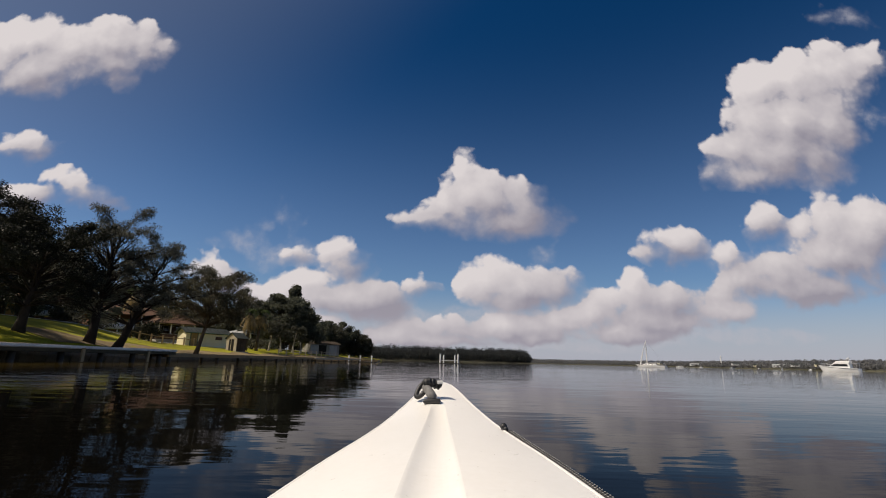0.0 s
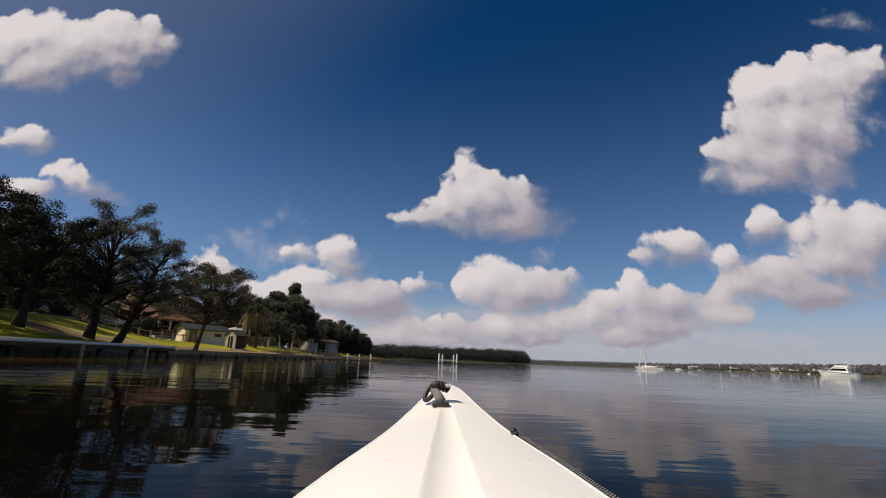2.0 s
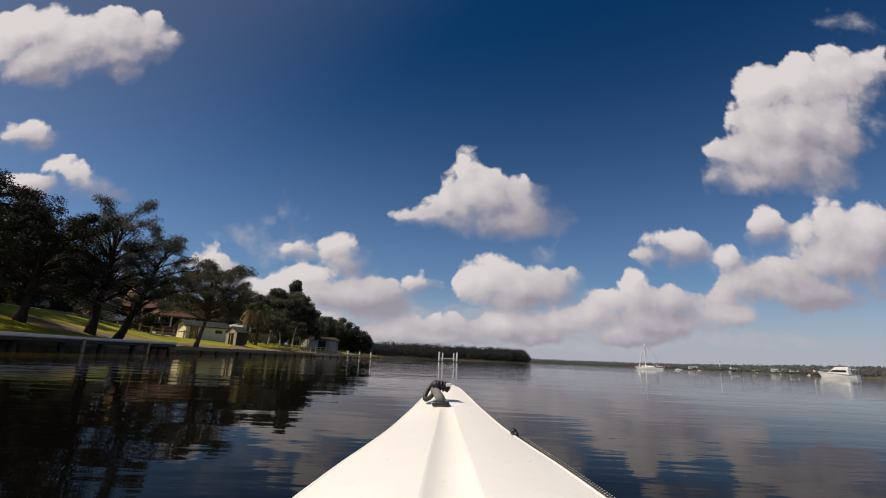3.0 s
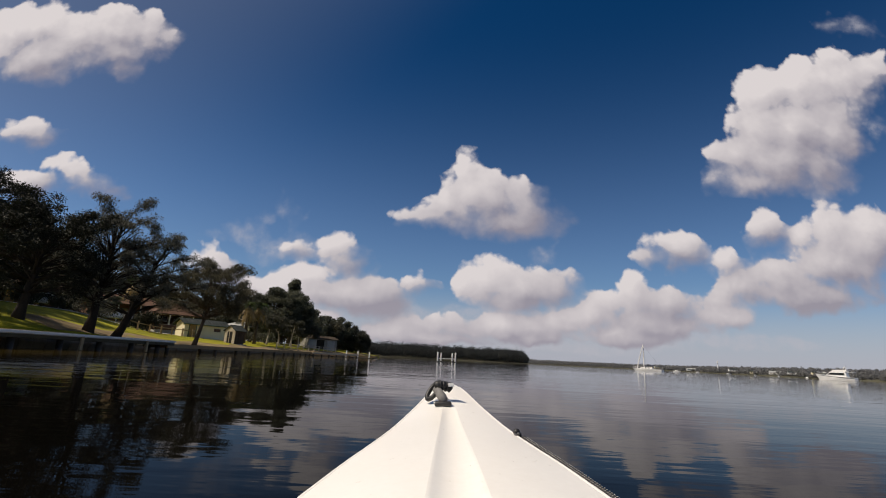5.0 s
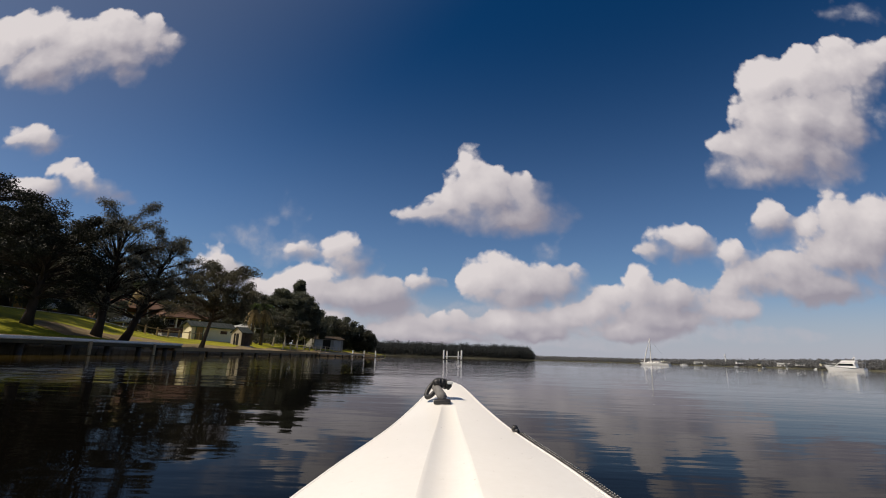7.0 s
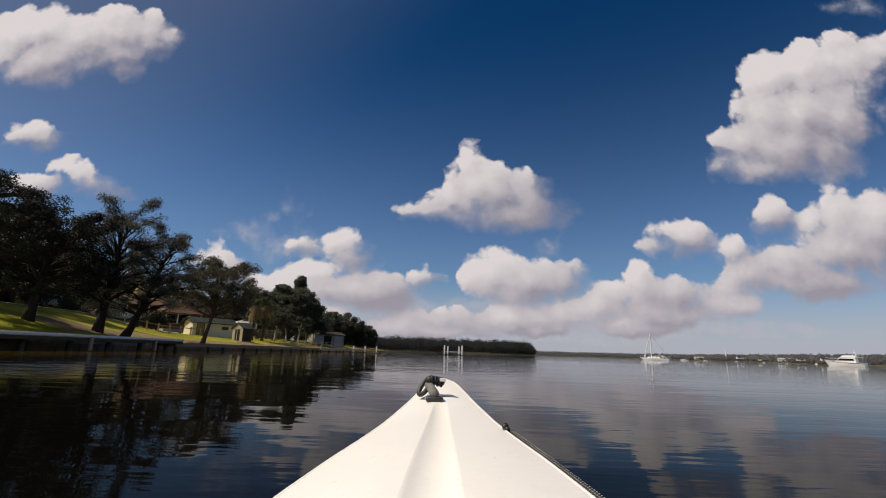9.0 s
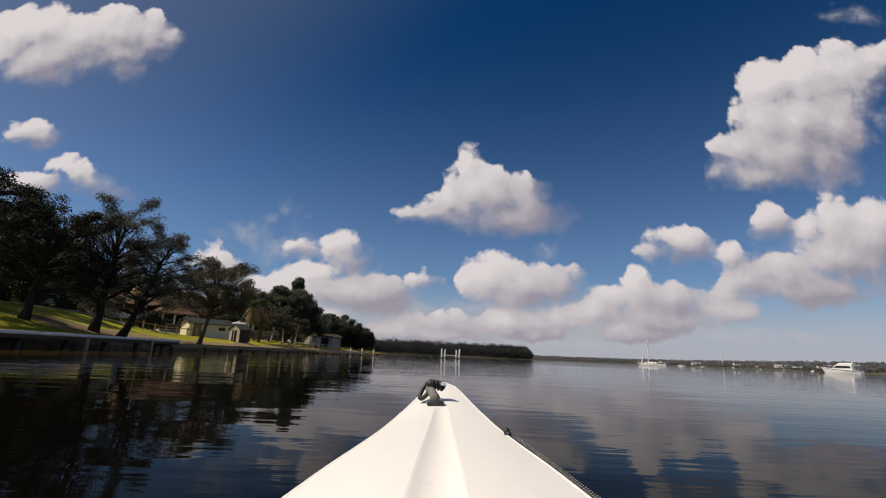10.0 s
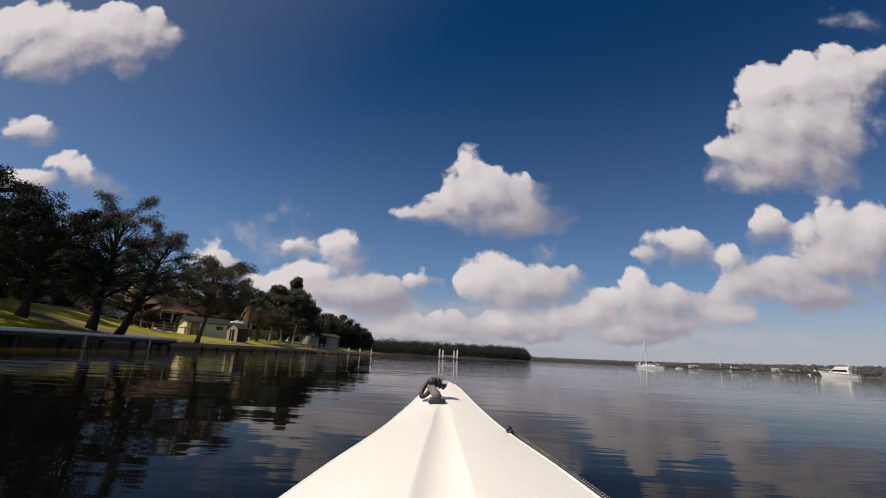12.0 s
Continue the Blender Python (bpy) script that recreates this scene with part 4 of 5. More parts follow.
def hip_house(at, turn, w, d, eave, ridge, wall_mat, roof_mat, label):
    h = thing("house", pose(at[0], at[1], land_z(*at) - 0.1, 0, 0, turn), label, "house")
    part("wall", wall_shell(w, d, eave, 0.2), wall_mat, h)
    bm = bmesh.new()
    o = 0.5
    lo = [bm.verts.new((sx * (w / 2 + o), sy * (d / 2 + o), eave)) for sx, sy in ((-1, -1), (1, -1), (1, 1), (-1, 1))]
    lo2 = [bm.verts.new((v.co.x, v.co.y, eave - 0.15)) for v in lo]
    ra, rb = bm.verts.new((-(w - d) / 2, 0, ridge)), bm.verts.new(((w - d) / 2, 0, ridge))
    bm.faces.new((lo[0], lo[1], rb, ra))
    bm.faces.new((lo[1], lo[2], rb))
    bm.faces.new((lo[2], lo[3], ra, rb))
    bm.faces.new((lo[3], lo[0], ra))
    for i in range(4):
        bm.faces.new((lo[i], lo2[i], lo2[(i + 1) % 4], lo[(i + 1) % 4]))
    bm.faces.new(lo2[::-1])
    rf = part("roof", bm, roof_mat, h)
    part("ridge_cap", tube([(-(w - d) / 2, 0, ridge + 0.03), ((w - d) / 2, 0, ridge + 0.03)], 0.09, 8), roof_mat, rf)
    for k in range(int(w // 2.6)):
        x = -w / 2 + 1.5 + 2.6 * k
        if k == 1:
            door(h, x, -d / 2 - 0.02, 0.9, 2.05, BROWN_DOOR)
        else:
            window(h, x, -d / 2 - 0.02, 1.45, 1.4, 1.1)
    for sy in (-1, 1):
        window(h, sy * w * 0.25, d / 2 + 0.02, 1.45, 1.2, 1.1, 1)
    part("veranda_deck", boxes((0, -d / 2 - 1.0, 0.1, w, 2.0, 0.2)), PALE_TIMBER, h)
    for k in range(5):
        part("veranda_post", boxes((-w / 2 + 0.1 + (w - 0.2) * k / 4, -d / 2 - 1.9, eave / 2 + 0.05, 0.12, 0.12, eave - 0.2), bevel=0.01), WHITE_PAINT, h)
    part("veranda_roof", boxes((0, -d / 2 - 1.1, eave - 0.08, w + 0.6, 2.3, 0.08)), roof_mat, h)
    return h




def pavilion(at, turn, w, eave, peak):
    """An open park shelter: low brick wall, white posts, rails and a steep tiled roof with wide eaves."""
    h = thing("pavilion", pose(at[0], at[1], land_z(*at) - 0.1, 0, 0, turn), "open park pavilion with white posts and terracotta roof", "pavilion")
    part("plinth", boxes((0, 0, 0.2, w, w, 0.6), bevel=0.03), CONCRETE, h)
    for sx, sy, lx, ly in ((0, -1, w, 0.2), (0, 1, w, 0.2), (-1, 0, 0.2, w - 0.4), (1, 0, 0.2, w - 0.4)):
        part("low_wall", boxes((sx * (w / 2 - 0.1), sy * (w / 2 - 0.1), 0.85, lx, ly, 0.7)), BRICK_RED, h)
        part("coping", boxes((sx * (w / 2 - 0.1), sy * (w / 2 - 0.1), 1.23, lx + (0.06 if ly < 1 else 0), ly + (0.06 if lx < 1 else 0), 0.06), bevel=0.01), PALE_TIMBER, h)
    for i in range(4):
        for j in range(4):
            if i in (0, 3) or j in (0, 3):
                part("post", boxes((-w / 2 + 0.12 + (w - 0.24) * i / 3, -w / 2 + 0.12 + (w - 0.24) * j / 3, (1.26 + eave) / 2, 0.14, 0.14, eave - 1.26), bevel=0.012), WHITE_PAINT, h)
    for sy in (-1, 1):
        part("beam", boxes((0, sy * (w / 2 - 0.12), eave - 0.09, w, 0.12, 0.18), bevel=0.01), WHITE_PAINT, h)
        part("beam", boxes((sy * (w / 2 - 0.12), 0, eave - 0.09, 0.12, w - 0.4, 0.18), bevel=0.01), WHITE_PAINT, h)
    bm = bmesh.new()
    o = w / 2 + 0.7
    lo = [bm.verts.new((sx * o, sy * o, eave - 0.15)) for sx, sy in ((-1, -1), (1, -1), (1, 1), (-1, 1))]
    mid = [bm.verts.new((v.co.x, v.co.y, eave - 0.03)) for v in lo]
    hi = [bm.verts.new((v.co.x * 0.12, v.co.y * 0.12, peak)) for v in lo]
    for i in range(4):
        k = (i + 1) % 4
        bm.faces.new((lo[i], lo[k], mid[k], mid[i]))
        bm.faces.new((mid[i], mid[k], hi[k], hi[i]))
    bm.faces.new(hi)
    bm.faces.new(lo[::-1])
    rf = part("roof", bm, TERRACOTTA, h)
    for sx, sy in ((-1, -1), (1, -1), (1, 1), (-1, 1)):
        part("hip_cap", tube([(sx * o, sy * o, eave + 0.02), (sx * o * 0.12, sy * o * 0.12, peak + 0.03)], 0.09, 8), TERRACOTTA, rf)
    part("finial", tube([(0, 0, peak), (0, 0, peak + 0.2), (0, 0, peak + 0.5)], [0.35, 0.16, 0.03], 8), TERRACOTTA, rf)


pavilion(bank_place(-30.6, 76), 50, 4.8, 2.7, 4.1)
hip_house(bank_place(-34.6, 82), 54, 11, 6.5, 2.7, 4.2, BRICK_RED, TERRACOTTA, "brown brick house with a tiled roof behind the park")
hip_house(bank_place(-23.0, 98), 66, 6.5, 4.6, 2.6, 3.7, CREAM_WALL, PALE_ROOF, "low cream house with a pale sheet roof")
hip_house(bank_place(-42.5, 86), 50, 12, 8, 2.8, 4.6, BRICK_RED, TILE_ROOF, "brick house with a tiled roof behind the park trees")

# boathouses far along the shore: two pale walls round a dark opening
p = bank_place(-14.8, 104)
bh = thing("boathouse", pose(p[0], p[1], land_z(*p) - 0.3, 0, 0, 40), "low grey boathouse with two pale doors and dark opening", "boathouse")
part("wall", wall_shell(6.6, 4.0, 2.3), GREY_BOARDS, bh)
# the roof's shadow is in its dark board colour
part("roof", gable(6.6, 4.0, 2.3, 2.9), SHADED_BOARDS, bh)
ribs(6.6, 4.0, 2.3, 2.9, bh, SHADED_BOARDS, 0.6)
for sx in (-3.3, 3.15):
    part("gable_end", gable_end(6.6, 4.0, 2.3, 2.9, sx), GREY_BOARDS, bh)
part("opening", boxes((-0.5, -2.02, 1.05, 1.7, 0.06, 2.1)), DARK_INSIDE, bh, "dark panel painted as an unlit doorway")
for x in (-2.3, 1.9):
    dd = part("roller_door", boxes((x, -2.03, 1.0, 1.7, 0.05, 2.0), bevel=0.01), PALE_ROOF, bh)
    for k in range(6):
        part("slat", boxes((x, -2.07, 0.2 + 0.33 * k, 1.66, 0.03, 0.05)), PALE_ROOF, dd)


def car(at, turn, paint, label):
    """A parked hatchback: body, cabin, windows, wheels, lamps."""
    c = thing("parked_car", pose(at[0], at[1], land_z(*at) + 0.0, 0, 0, turn), label, "car")
    bm = boxes((0, 0, 0.58, 4.1, 1.7, 0.52), bevel=0.14)
    body = part("body", bm, paint, c, smooth=True)
    bm = bmesh.new()
    lo = [bm.verts.new((x, y, 0.82)) for x, y in ((-1.75, -0.78), (1.05, -0.78), (1.05, 0.78), (-1.75, 0.78))]
    hi = [bm.verts.new((x, y, 1.44)) for x, y in ((-1.35, -0.6), (0.35, -0.6), (0.35, 0.6), (-1.35, 0.6))]
    bm.faces.new(hi)
    for i in range(4):
        bm.faces.new((lo[i], lo[(i + 1) % 4], hi[(i + 1) % 4], hi[i]))
    part("cabin", bm, paint, c)
    for sy in (-1, 1):
        part("side_window", boxes((-0.5, sy * 0.72, 1.12, 1.7, 0.04, 0.36), bevel=0.015), WINDOW_GLASS, c)
    part("windscreen", boxes((0.76, 0, 1.13, 0.05, 1.25, 0.4)), WINDOW_GLASS, c)
    for x in (-1.3, 1.3):
        for sy in (-1, 1):
            w = part("wheel", tube([(x, sy * 0.62, 0.31), (x, sy * 0.66, 0.31), (x, sy * 0.84, 0.31), (x, sy * 0.87, 0.31)], [0.27, 0.31, 0.31, 0.27], 16), BLACK_RUBBER, c)
            part("rim", tube([(x, sy * 0.86, 0.31), (x, sy * 0.885, 0.31)], [0.19, 0.17], 12), STEEL, w)
    for sy in (-1, 1):
        part("headlight", boxes((2.03, sy * 0.6, 0.66, 0.06, 0.34, 0.14), bevel=0.02), BOAT_WHITE, c)


car(bank_place(-40.9, 64), 35, CAR_WHITE, "white hatchback parked at the back of the lawn")
car(bank_place(-35.6, 66), 30, CAR_WHITE, "white hatchback parked under the park trees")

# low fence posts and rails along the lawn beyond the hut
fence = thing("lawn_fence", pose(0, 0, 0), "low pale timber post-and-rail fence by the water", "fence")
for k in range(12):
    y = 66 + 3.0 * k
    x = shore_x(y) - 2.2
    part("post", boxes((x, y, land_z(x, y) + 0.40, 0.12, 0.12, 1.0), bevel=0.01), PALE_TIMBER, fence)
    if k < 11:
        x2 = shore_x(y + 3) - 2.2
        for hz in (0.45, 0.8):
            part("rail", tube([(x, y, land_z(x, y) + hz), (x2, y + 3, land_z(x2, y + 3) + hz)], 0.04, 6), PALE_TIMBER, fence)

fence = thing("park_fence", pose(0, 0, 0), "low brown timber post-and-rail fence across the lawn", "fence")
for k in range(7):
    x, y = -33.5 + 0.45 * k, 49.0 + 1.4 * k
    part("post", boxes((x, y, land_z(x, y) + 0.40, 0.14, 0.14, 1.1), bevel=0.01), OLD_TIMBER, fence)
    if k < 6:
        part("rail", tube([(x, y, land_z(x, y) + 0.75), (x + 0.45, y + 1.4, land_z(x + 0.45, y + 1.4) + 0.75)], 0.05, 6), OLD_TIMBER, fence)

# ---- far shores ----


def far_land(name, stations, label):
    """A low bank of land; stations: (bearing, distance, rise, depth)."""
    vs, fs = [], []
    for b, d, rise, deep in stations:
        for dd, z in ((0, -0.5), (4, 0.8), (deep * 0.4, rise * 0.6 + 0.8), (deep, rise + 0.8), (deep * 2.2, -1)):
            vs.append(polar(b, d + dd, z))
    for i in range(len(stations) - 1):
        for k in range(4):
            fs.append((i * 5 + k, (i + 1) * 5 + k, (i + 1) * 5 + k + 1, i * 5 + k + 1))
    ob = part(name, (vs, fs), SCRUB, None, smooth=True)
    return tagged(ob, label, "shore", kind="structure")


def far_wood(name, stations, count, height, leaf, size, per, label, seed):
    """Woodland too far to count: trunks with clumped leaves, along and up the bank."""
    nr = np.random.default_rng(seed)
    cs, rs = [], []
    trunks = []
    for i in range(count):
        f = nr.random() * (len(stations) - 1)
        k = int(f)
        f -= k
        b, d, rise, deep = [a + (c - a) * f for a, c in zip(stations[k], stations[k + 1])]
        q = nr.random()
        base = polar(b, d + 5 + q * deep, 0.8 + rise * min(1.0, q * 1.1))
        h = height * nr.uniform(0.75, 1.05) * (1.0 + 0.25 * math.sin(i * 0.37))
        h *= min(1.0, 0.45 + min(b - stations[0][0], stations[-1][0] - b) * 0.9)
        for _ in range(4):
            cs.append((base.x + nr.normal() * h * 0.2, base.y + nr.normal() * h * 0.2, base.z + h * nr.uniform(0.12, 0.85)))
            rs.append(h * nr.uniform(0.16, 0.28))
        if q < 0.02:
            trunks.append(tube([base - Vector((0, 0, 1)), base + Vector((0, 0, h * 0.7))], [0.35, 0.12], 5, cap=False))
    ob = new(name, leaf_mesh(name, *leaf_cloud(nr, cs, rs, per, size, 0.8), leaf))
    tagged(ob, label, "woodland", kind="stuff")
    if trunks:
        tk = part("trunks", merge(*trunks), BARK, ob)
    return ob


SPIT = [(-14, 470, 5, 90), (-9, 500, 5, 90), (-4, 520, 6, 90), (0, 540, 6, 90), (5, 560, 6, 80), (8, 570, 5, 60), (10.2, 575, 2, 40)]
far_land("spit_ground", SPIT, "low wooded spit across the lake")
far_wood("spit_wood", SPIT, 2300, 12.5, LEAF_FAR, 0.60, 24, "dark dense woodland on the far spit", 5)
EAST = [(8, 1500, 9, 200), (14, 1450, 8, 200), (20, 1300, 7, 200), (26, 1150, 7, 200), (32, 1000, 8, 180), (38, 860, 9, 160), (44, 760, 9, 150), (52, 700, 9, 150), (62, 680, 9, 150)]
far_land("east_ground", EAST, "low suburban shore across the lake")
# the wood's pale grey leaf colour holds the distance haze
far_wood("east_wood", EAST, 6600, 7.6, LEAF_HAZE, 1.05, 13, "grey green far shore woodland, paled for haze", 6)


def far_house(b, d, w, roof, seed):
    r = random.Random(seed)
    h = thing("shore_house", Matrix.Translation(polar(b, d + 22, 2.6 + r.uniform(0, 3))) @ pose(0, 0, 0, 0, 0, -b + r.uniform(-20, 20)), "pale waterfront house on the far shore", "house", "houses on the far shore")
    part("wall", wall_shell(w, 8, 3.4, 0.3), WHITE_PAINT if seed % 3 else CREAM_WALL, h)
    part("roof", gable(w, 8, 3.4, 5.2, 0.5, 0.2), roof, h)
    for sx in (-w / 2, w / 2 - 0.2):
        part("gable_end", gable_end(w, 8, 3.4, 5.2, sx, 0.2), WHITE_PAINT, h)
    for k in range(3):
        window(h, -w / 3 + k * w / 3, -4.03, 1.8, 1.8, 1.3)


for i, (b, d) in enumerate(((24.5, 1180), (27.8, 1100), (31.6, 1004), (33.4, 968), (35.2, 925), (36.6, 890), (38.4, 855), (47, 735))):
    far_house(b, d - 4, 11 + (i * 5) % 7, (GREY_ROOF, PALE_ROOF, GREY_ROOF)[i % 3], i)
tower = thing("light_tower", Matrix.Translation(polar(30.3, 1080, 3)), "thin white tower above the far shore trees", "tower")
part("shaft", tube([(0, 0, -4), (0, 0, 17), (0, 0, 21)], [1.1, 0.8, 0.7], 10), WHITE_PAINT, tower)
part("gallery", tube([(0, 0, 17), (0, 0, 17.4), (0, 0, 18)], [1.6, 1.8, 1.6], 12), WHITE_PAINT, tower)

# ---- boats ----


def hull_shape(length, beam, free_bow, free_stern, draft=0.5, transom=0.75, n=22, full=0.55):
    """(verts, faces) of a boat hull with deck. Bow towards +x, waterline at z = 0."""
    vs, fs = [], []
    m = 6
    for i in range(n):
        f = i / (n - 1)
        x = -length / 2 + length * f
        w = beam / 2 * (transom + (1 - transom) * min(1, f / 0.4)) if f < 0.4 else beam / 2 * max(0.012, 1 - ((f - 0.4) / 0.6) ** 2.2)
        zt = free_stern + (free_bow - free_stern) * f ** 1.7
        rake = 0.10 * length * max(0, f - 0.75) / 0.25
        prof = [(1.0, zt, 1.0), (0.985, zt - 0.12, 0.97), (0.93, zt * 0.45, 0.5), (0.84, 0.02, 0.15), (0.5, -draft * 0.7, 0.0), (0.0, -draft, 0.0)]
        for a, z, k in prof:
            vs.append((x - rake * (1 - k), w * a, z))
        for a, z, k in prof[-2::-1]:
            vs.append((x - rake * (1 - k), -w * a, z))
    c = 2 * m - 1
    for i in range(n - 1):
        for k in range(c - 1):
            fs.append((i * c + k, i * c + k + 1, (i + 1) * c + k + 1, (i + 1) * c + k))
        fs.append((i * c, (i + 1) * c, (i + 1) * c + c - 1, i * c + c - 1))
    fs.append(tuple(range(c - 1, -1, -1)))
    return vs, fs


def tapered_block(x0, x1, w0, w1, z0, z1, inset_front, inset_back, inset_side, bevel=0.08):
    """A cabin block whose top is drawn in."""
    bm = bmesh.new()
    lo = [bm.verts.new(p) for p in ((x0, -w0 / 2, z0), (x1, -w1 / 2, z0), (x1, w1 / 2, z0), (x0, w0 / 2, z0))]
    hi = [bm.verts.new(p) for p in ((x0 + inset_back, -w0 / 2 + inset_side, z1), (x1 - inset_front, -w1 / 2 + inset_side, z1), (x1 - inset_front, w1 / 2 - inset_side, z1), (x0 + inset_back, w0 / 2 - inset_side, z1))]
    bm.faces.new(hi)
    bm.faces.new(lo[::-1])
    for i in range(4):
        bm.faces.new((lo[i], lo[(i + 1) % 4], hi[(i + 1) % 4], hi[i]))
    if bevel:
        bmesh.ops.bevel(bm, geom=bm.edges[:], offset=bevel, segments=2, affect="EDGES")
    return bm


def rail_run(points, r=0.02):
    return tube(points, r, 6)


def motor_yacht(m):
    y = thing("motor_yacht", m, "white flybridge motor yacht with dark cabin windows moored afloat", "yacht")
    part("hull", hull_shape(11.5, 3.7, 1.75, 1.05, 0.6, 0.9), BOAT_WHITE, y, smooth=False)
    part("rub_rail", merge(*[tube([(-5.7, s * 1.70, 0.86), (-2, s * 1.86, 0.98), (1.5, s * 1.68, 1.16), (4.2, s * 0.92, 1.42)], 0.045, 6) for s in (-1, 1)]), BOAT_BLUE, y, "dark rubbing strip")
    part("saloon", tapered_block(-3.6, 3.0, 3.0, 2.4, 1.0, 2.45, 2.0, 0.25, 0.3), BOAT_WHITE, y)
    for s in (-1, 1):
        w = part("side_window", tapered_block(-3.1, 1.9, 0.06, 0.06, 1.62, 2.18, 1.1, 0.15, 0.0, 0.0), WINDOW_GLASS, y)
        w.matrix_basis = Matrix.Translation((0, s * 1.36, 0)) @ Matrix.Rotation(-s * 0.045, 4, "Z")
    part("windscreen", tapered_block(1.7, 2.75, 1.9, 1.8, 1.55, 2.25, 0.95, 0.0, 0.25, 0.0), WINDOW_GLASS, y)
    part("flybridge", tapered_block(-3.4, 0.9, 2.6, 2.2, 2.42, 3.05, 0.7, -0.3, 0.1), BOAT_WHITE, y)
    part("flybridge_screen", tapered_block(-0.5, 0.45, 2.0, 1.8, 3.04, 3.3, 0.35, 0.1, 0.1, 0.02), WINDOW_GLASS, y)
    part("cockpit_roof", boxes((-4.4, 0, 2.45, 2.4, 2.9, 0.10), bevel=0.03), BOAT_WHITE, y)
    for s in (-1, 1):
        part("roof_post", tube([(-5.3, s * 1.35, 1.0), (-5.4, s * 1.35, 2.42)], 0.035, 6), ALLOY, y)
        part("bow_rail", merge(rail_run([(1.0, s * 1.72, 1.95), (3.6, s * 1.18, 2.2), (5.5, s * 0.1, 2.4)]), *[rail_run([(a, s * b, 1.2), (a, s * b, c)]) for a, b, c in ((1.2, 1.7, 1.97), (2.4, 1.45, 2.08), (3.6, 1.15, 2.2), (4.7, 0.6, 2.3))]), ALLOY, y)
    part("radar_arch", merge(tube([(-2.7, -1.1, 3.0), (-3.1, -1.0, 3.75), (-3.1, 1.0, 3.75), (-2.7, 1.1, 3.0)], 0.07, 6), tube([(-3.1, 0, 3.75), (-3.2, 0, 4.5)], 0.025, 6)), BOAT_WHITE, y)
    part("radar", boxes((-3.1, 0, 3.86, 0.5, 0.5, 0.18), bevel=0.06), BOAT_WHITE, y)
    part("swim_platform", boxes((-6.0, 0, 0.28, 0.8, 3.0, 0.09), bevel=0.02), BOAT_WHITE, y)
    return y


def sail_boat(m):
    y = thing("sailing_yacht", m, "white sailing yacht with a bare mast at its mooring", "yacht")
    part("hull", hull_shape(8.6, 2.7, 1.05, 0.75, 0.6, 0.62), BOAT_WHITE, y)
    part("cabin", tapered_block(-1.6, 2.2, 1.7, 1.2, 0.78, 1.28, 0.6, 0.15, 0.18), BOAT_WHITE, y)
    for s in (-1, 1):
        for x in (-0.9, 0.1, 1.0):
            part("port_light", boxes((x, s * (0.80 - 0.05 * max(0, x)), 1.04, 0.5, 0.05, 0.16), bevel=0.02), WINDOW_GLASS, y)
    part("mast", tube([(0.9, 0, 0.9), (0.9, 0, 5.5), (0.9, 0, 10.4)], [0.15, 0.14, 0.10], 8), WHITE_PAINT, y)
    part("boom", tube([(0.8, 0, 1.9), (-2.9, 0, 2.0)], 0.06, 8), ALLOY, y)
    part("sail_cover", tube([(0.7, 0, 2.05), (-0.6, 0, 2.12), (-2.7, 0, 2.1)], [0.2, 0.17, 0.1], 8), BOAT_BLUE, y)
    part("furled_jib", tube([(2.9, 0, 1.05), (2.0, 0, 5.5), (0.95, 0, 10.2)], [0.15, 0.13, 0.05], 7), WHITE_PAINT, y)
    part("backstay", tube([(-4.1, 0, 0.8), (0.9, 0, 10.35)], 0.02, 5), STEEL, y)
    for s in (-1, 1):
        part("shroud", tube([(0.7, s * 1.2, 0.9), (0.88, s * 0.5, 6.0), (0.9, 0, 10.0)], 0.018, 5), STEEL, y)
        part("guard_rail", merge(rail_run([(-4.0, s * 0.85, 1.35), (-1, s * 1.3, 1.4), (2, s * 1.0, 1.5), (4.1, s * 0.1, 1.65)], 0.018), *[rail_run([(a, s * b, 0.75), (a, s * b, 1.4)], 0.016) for a, b in ((-3.8, 0.87), (-1.8, 1.2), (0.4, 1.28), (2.2, 0.97))]), ALLOY, y)
    part("spreader", tube([(0.88, -0.55, 5.9), (0.9, 0.55, 5.9)], 0.03, 6), ALLOY, y)
    return y


def cruiser(m, label, length=7.0):
    y = thing("cabin_cruiser", m, label, "motor boat", "small boats at moorings")
    k = length / 7.0
    part("hull", hull_shape(length, 2.5 * k, 1.15 * k, 0.75 * k, 0.4, 0.9), BOAT_WHITE, y)
    part("cabin", tapered_block(-1.2 * k, 1.9 * k, 2.0 * k, 1.4 * k, 0.8 * k, 1.75 * k, 1.0 * k, 0.15 * k, 0.2 * k, 0.05), BOAT_WHITE, y)
    for s in (-1, 1):
        part("side_window", boxes((-0.2 * k, s * 0.86 * k, 1.38 * k, 1.6 * k, 0.12, 0.30 * k), bevel=0.02), WINDOW_GLASS, y)
    part("canopy", tapered_block(-2.9 * k, -1.0 * k, 2.0 * k, 1.9 * k, 1.6 * k, 1.85 * k, 0.1, 0.15, 0.12, 0.03), BOAT_BLUE, y)
    for s in (-1, 1):
        part("canopy_post", tube([(-2.7 * k, s * 0.9 * k, 0.75 * k), (-2.6 * k, s * 0.85 * k, 1.65 * k)], 0.025, 5), ALLOY, y)
    return y


